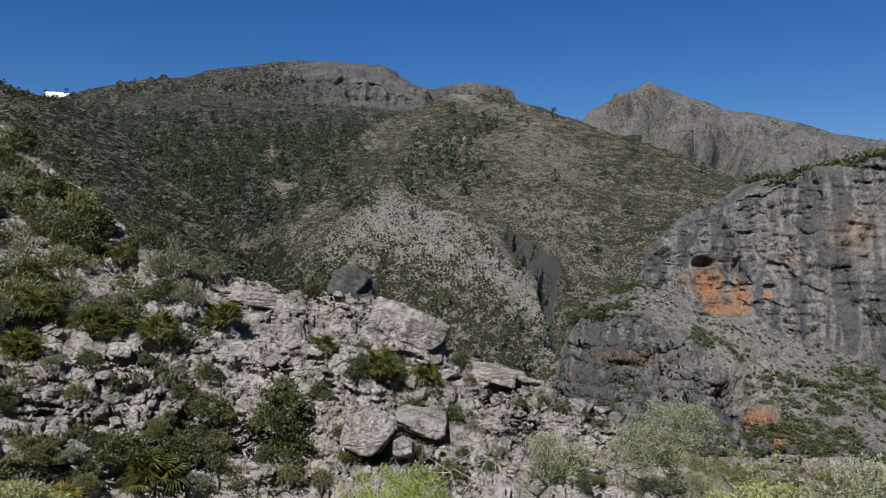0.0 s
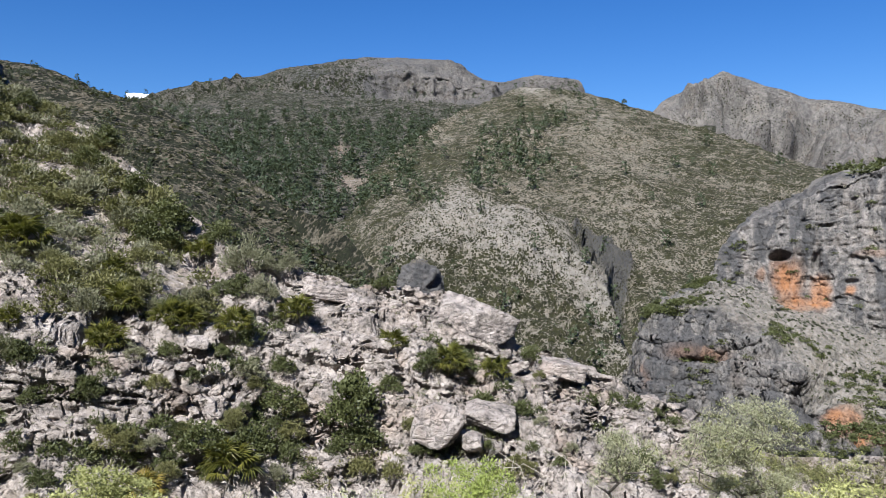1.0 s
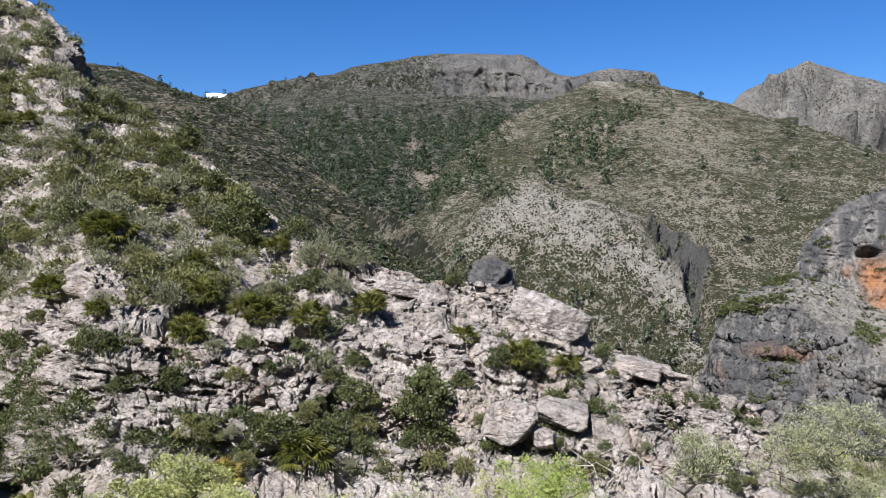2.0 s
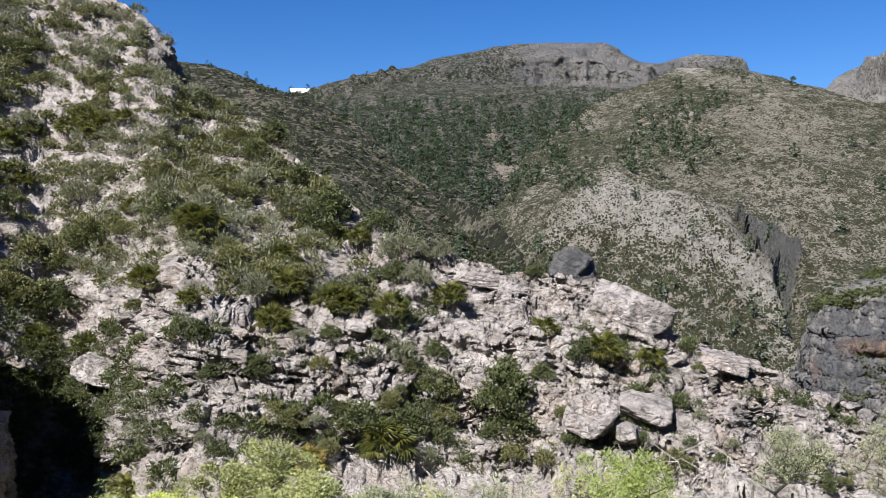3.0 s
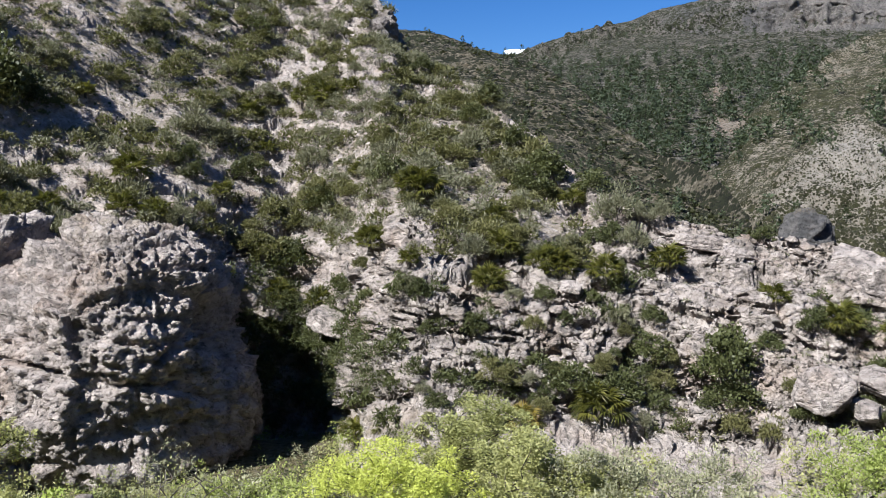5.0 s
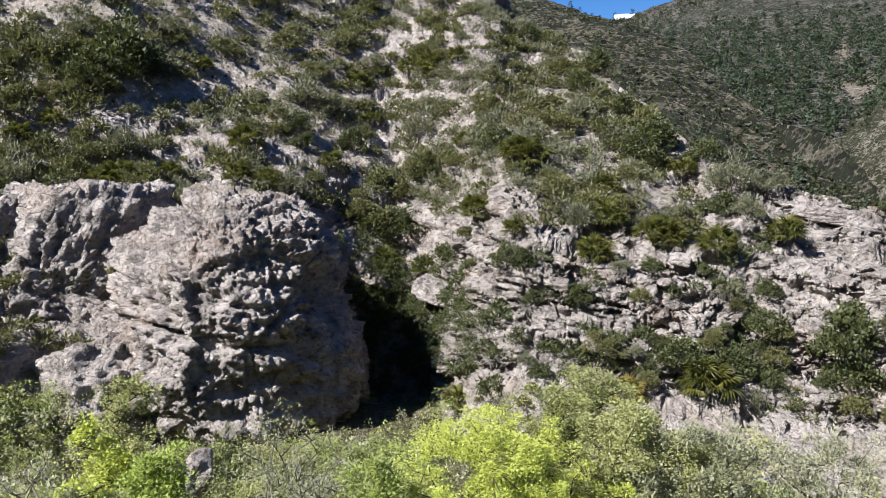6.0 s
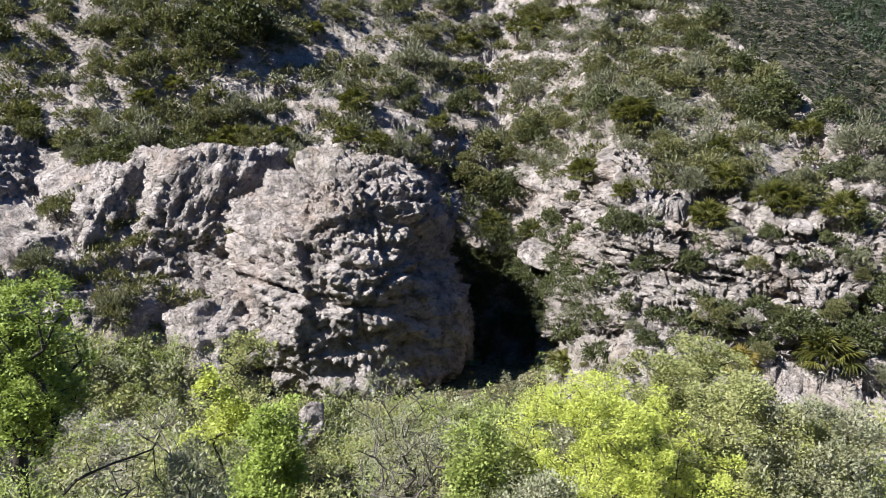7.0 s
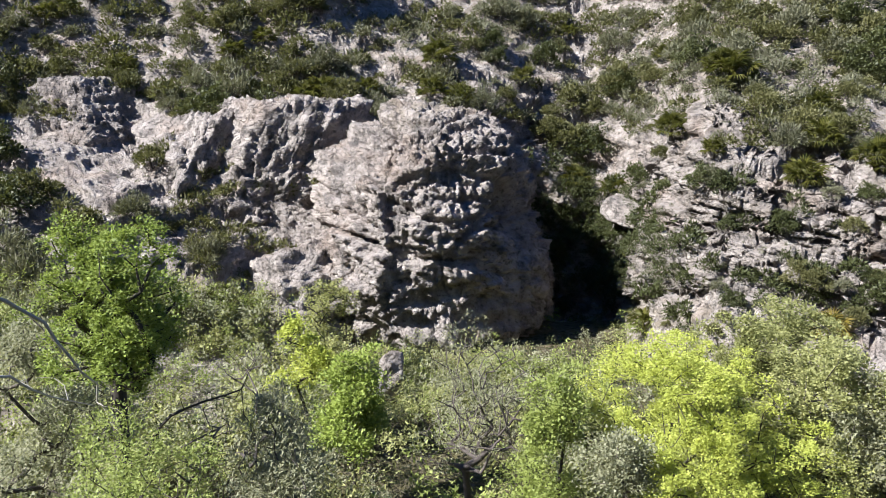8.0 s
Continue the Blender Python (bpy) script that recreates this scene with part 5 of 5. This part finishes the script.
# lower scrub that fills in between the single bushes
thick = []
for k in (0, 1, 2, 4, 5, 6):
    me = KINDS[k].children[0].data
    co = np.zeros(len(me.vertices) * 3, np.float32)
    me.vertices.foreach_get("co", co)
    q = co.reshape(-1, 3, 3)[::9]
    q = q.mean(1, keepdims=True) + (q - q.mean(1, keepdims=True)) * 1.9
    thick.append((q.reshape(-1, 3), np.arange(len(q) * 3).reshape(-1, 3)))
for k, (mat, label) in enumerate(((SCRUB, "low olive scrub filling the slope between bushes"), (GREY, "low grey wiry scrub filling the slope between bushes"))):
    p = sown(NEAR, 9000, lambda a, e, q: np.clip(0.2 + 0.8 * smooth(fbm(q * 0.2, 3, 98 + k), -0.4, 0.3), 0, 1) * (e > np.interp(a, [15, 23, 34, 44, 60, 84], [-3.5, -6, -4.5, -4, -2, -2])) * smooth(a, 20, 27) * (0.18 + 0.58 * smooth(a, 27, 36) - 0.06 * smooth(a, 30, 34) * (1 - smooth(a, 42, 48)) * (1 - smooth(e, 2, 4)) + 0.2 * smooth(a, 27, 31) * (1 - smooth(a, 44, 50)) * smooth(e, 2, 4) + 0.12 * smooth(e, -1, 1.5) * (1 - smooth(a, 30, 38))), 34 + k)
    scatter("scrub", thick[3 * k:3 * k + 3], p, sizes(len(p), 0.45, 1.15, 36 + k), mat, label, "scrub", 38 + k, 0.85)

# undergrowth that hides the ravine floor
LUSH = []
for i in range(6):
    r2 = np.random.default_rng(600 + i)
    c = r2.normal(size=(16, 3)) * np.array([0.42, 0.42, 0.25]) + np.array([0, 0, 0.55])
    d = unit(r2.normal(size=(16, 34, 3)) + np.array([0, 0, 0.4]))
    q = (c[:, None] + d * 0.24 * r2.uniform(0.4, 1.0, (16, 34, 1))).reshape(-1, 3)
    q[:, 2] = np.maximum(q[:, 2], 0.0)
    LUSH.append(leaves(q, d.reshape(-1, 3), 0.080, 0.056, r2, 0.7, 1.6))
rng = np.random.default_rng(50)
for k, (mat, n, label) in enumerate(((FRESH, 70, "fresh green undergrowth on the ravine floor"), (CAROB, 100, "yellow-green undergrowth on the ravine floor"),
                                     (OLIVE, 90, "silvery grey-green undergrowth on the ravine floor"), (DARK, 60, "dark green undergrowth in the shade of the rocks"))):
    a = np.radians(rng.uniform(-34, 92, n))
    r = np.sqrt(rng.uniform(14.0 ** 2, 29.0 ** 2, n))
    p = np.stack([-np.sin(a) * r, np.cos(a) * r, np.full(n, FLOOR + 0.1)], 1)
    scatter("undergrowth", LUSH, p, rng.uniform(0.9, 2.0, n), mat, label, "undergrowth", 52 + k, 1.0)

for k, (mat, n, label) in enumerate(((FRESH, 500, "fresh green bushes along the foot of the rocks"), (CAROB, 600, "yellow-green bushes along the foot of the rocks"), (OLIVE, 600, "silvery bushes along the foot of the rocks"))):
    p = sown(NEAR, 7000, lambda a, e, q: 0.35 * (n / 600) * (e < np.interp(a, [-31, 36, 44, 58, 64, 85], [-19, -18, -17, -18.5, -16, -13])) * smooth(a, -31, -20) * (0.35 + 0.65 * smooth(a, 36, 44)), 60 + k)
    scatter("undergrowth", LUSH, p[:170], sizes(170, 0.8, 1.7, 63 + k), mat, label, "undergrowth", 66 + k, 1.0)


# ---- bare wood, and one far cloud ----
def bare_branch(name, label, points, radius, twigs, seed, wood=BLEACHED):
    """A leafless limb along polar points, with side twigs."""
    rng = np.random.default_rng(seed)
    P = [polar(*q) for q in points]
    fine = []
    for a, b in zip(P, P[1:]):
        n = max(2, int(np.linalg.norm(b - a) / 0.35))
        fine += [a + (b - a) * k / n + rng.normal(size=3) * 0.05 for k in range(n)]
    fine.append(P[-1])
    m = len(fine)
    rad = [radius * (1 - 0.8 * k / m) for k in range(m)]
    side = []
    for _ in range(twigs):
        k = rng.integers(m // 4, m)
        d = unit(rng.normal(size=3) + np.array([0, 0, 0.5]))
        p = fine[k]
        for s in range(3):
            q = p + (d + 0.5 * rng.normal(size=3)) * 0.28
            side.append((p, q, 0.010 - 0.002 * s, 0.008 - 0.002 * s))
            p = q
    thing = tagged(new(name), label, "branch")
    v, f = pipe(fine, rad)
    part("limb", soup("limb", v, f), wood, thing)
    if side:
        v, f = tubes(side, 4)
        tagged(part("twig", soup("twig", v, f), wood, thing), kind="stuff")
    return thing


bare_branch("dead_branch", "bleached dead branch leaning over the bushes", [(83.5, -12.6, 14.5), (80.2, -15.0, 15), (77.6, -19.5, 15.5), (75.0, -24.5, 16)], 0.035, 2, 1)
bare_branch("dead_branch", "bleached dead branch lying across the bushes", [(84, -17.6, 14.5), (80.5, -19.6, 15), (77.8, -20.6, 15.5)], 0.028, 2, 2)
bare_branch("dead_branch", "dark bare limb reaching out sideways", [(74.6, -24.5, 17), (73.0, -21.8, 17), (70.5, -21.4, 16.8), (67.8, -20.9, 16.6)], 0.05, 10, 3, BARK)
for i, (a, e) in enumerate(((1.2, -15.2), (-0.6, -14.6), (-2.2, -15.4), (-3.6, -14.2), (3.0, -16.4))):
    bare_branch("dead_branch", "thin pale arching dead twigs", [(a - 0.8, -20, 25), (a, e - 1.0, 25), (a + 1.4, e, 25.2), (a + 3.0, e - 0.9, 25.4)], 0.014, 2, 10 + i)
tree("shrub", "leafless grey twiggy shrub on the ravine floor", "shrub", 66.4, -16.6, 23.0, FLOOR, 2.2, OLIVE, TWIG, 31, 160, 8, 0.06, 0.02, 8, 0.05, 0.15, cluster=0.2)
tree("shrub", "leafless grey twiggy shrub on the ravine floor", "shrub", 70.6, -19.6, 18.5, FLOOR, 2.6, OLIVE, TWIG, 32, 160, 8, 0.06, 0.02, 8, 0.05, 0.2, cluster=0.2)
tree("shrub", "yellow-green leafy bush against the rocks", "shrub", 60.8, -13.6, 31.0, FLOOR + 1, 2.6, CAROB, BARK, 33, 70, 40, 0.09, 0.045, 6, 0.05, 0.8)

mist = Nodes("cloud_white")
CLOUD = mist.done(mist.add("BsdfDiffuse", Color=(0.95, 0.96, 1.0, 1)).outputs[0])
u, w = np.meshgrid(np.linspace(-1.57, 1.57, 24), np.linspace(-math.pi, math.pi, 60), indexing="ij")
ball = np.stack([np.cos(u) * np.cos(w) * 75, np.cos(u) * np.sin(w) * 40, np.sin(u) * 20], -1)
puff = 1 + 0.45 * fbm(ball.reshape(-1, 3) * 0.03, 4, 7).reshape(u.shape)
puff[:, -1] = puff[:, 0]
me = grid_mesh("cloud", ball * puff[..., None])
me.materials.append(CLOUD)
me.shade_smooth()
cloud = tagged(new("cloud", me), "small white cloud low behind the mountain ridge", "cloud")
cloud.matrix_basis = pose(*polar(25.1, 9.66, 3600), 0, 10, 25)

# recess bushes, set thick and dark so their leaf colour adds to its shade
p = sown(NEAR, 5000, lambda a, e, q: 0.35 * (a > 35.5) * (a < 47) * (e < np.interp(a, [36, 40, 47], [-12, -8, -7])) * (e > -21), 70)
scatter("undergrowth", LUSH, p[:130], sizes(130, 0.5, 1.2, 71), DARK, "dark bushes crowding the recess and deepening its shade", "undergrowth", 72, 1.0)
p = sown(NEAR, 9000, lambda a, e, q: 0.5 * (a > 60) * (e < 2) * (e > -16) * smooth(fbm(q * 0.25, 3, 99), -0.35, 0.15), 73)
scatter("scrub", thick, p[:330], sizes(330, 0.5, 1.1, 74), SCRUB, "olive scrub between the rock knobs", "scrub", 75, 0.9)

# more dark leaves round the recess, standing in for part of its shadow
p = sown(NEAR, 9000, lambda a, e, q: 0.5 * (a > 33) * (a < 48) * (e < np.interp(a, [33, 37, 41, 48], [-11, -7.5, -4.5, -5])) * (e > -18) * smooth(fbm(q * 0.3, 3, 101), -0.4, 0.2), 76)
scatter("scrub", thick, p[:420], sizes(420, 0.5, 1.1, 77), DARK, "dark scrub climbing round the recess and deepening its shade", "scrub", 78, 1.0)

# bushes among the rocks at the edge of the gorge
for k, (mat, n, label) in enumerate(((CAROB, 60, "yellow-green bushes at the edge of the gorge"), (SCRUB, 90, "olive scrub at the edge of the gorge"))):
    p = sown(NEAR, 6000, lambda a, e, q: 0.5 * (a < -13) * (e > -17.5), 80 + k)
    scatter("undergrowth", LUSH, p[:n], sizes(n, 0.4, 1.1, 82 + k), mat, label, "undergrowth", 84 + k, 0.9)

# leafy bank in front of the great rock
rng = np.random.default_rng(91)
for k, (mat, n, label) in enumerate(((CAROB, 50, "yellow-green bushes on the bank below the great rock"), (FRESH, 40, "fresh green bushes on the bank below the great rock"),
                                     (OLIVE, 40, "silvery bushes on the bank below the great rock"), (DARK, 26, "dark bushes on the bank below the great rock"))):
    a = np.radians(rng.uniform(40, 68, n))
    r = rng.uniform(27.0, 34.5, n)
    p = np.stack([-np.sin(a) * r, np.cos(a) * r, np.full(n, FLOOR - 0.25)], 1)
    scatter("undergrowth", LUSH, p, rng.uniform(0.7, 1.5, n), mat, label, "undergrowth", 94 + k, 1.0)

# small dark scrub in the cracks of the wall, on the slope between the knobs, and added in the recess to deepen its
# shade
p = sown(NEAR, 9000, lambda a, e, q: 0.3 * (a > -12) * (a < 34) * (e < np.interp(a, [-12, 0, 15, 34], [-11, -8, -5, -6])) * (e > -17) * smooth(fbm(q * 0.35, 3, 103), 0.0, 0.4), 104)
scatter("scrub", thick, p[:150], sizes(150, 0.35, 0.8, 105), DARK, "small dark scrub in the cracks of the rock wall", "scrub", 106, 0.9)
p = sown(NEAR, 9000, lambda a, e, q: 0.5 * (a > 62) * (e > -1.5) * (e < 9), 107)
scatter("scrub", thick, p[:90], sizes(90, 0.8, 1.5, 108), SCRUB, "olive scrub crowding between the rock knobs", "scrub", 109, 0.95)
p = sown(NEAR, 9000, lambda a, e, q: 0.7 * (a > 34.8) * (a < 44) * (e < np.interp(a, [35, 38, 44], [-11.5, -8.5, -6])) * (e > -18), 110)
scatter("undergrowth", LUSH, p[:150], sizes(150, 0.6, 1.25, 111), DARK, "dark evergreen bushes filling the recess and deepening its shade", "undergrowth", 112, 1.0)
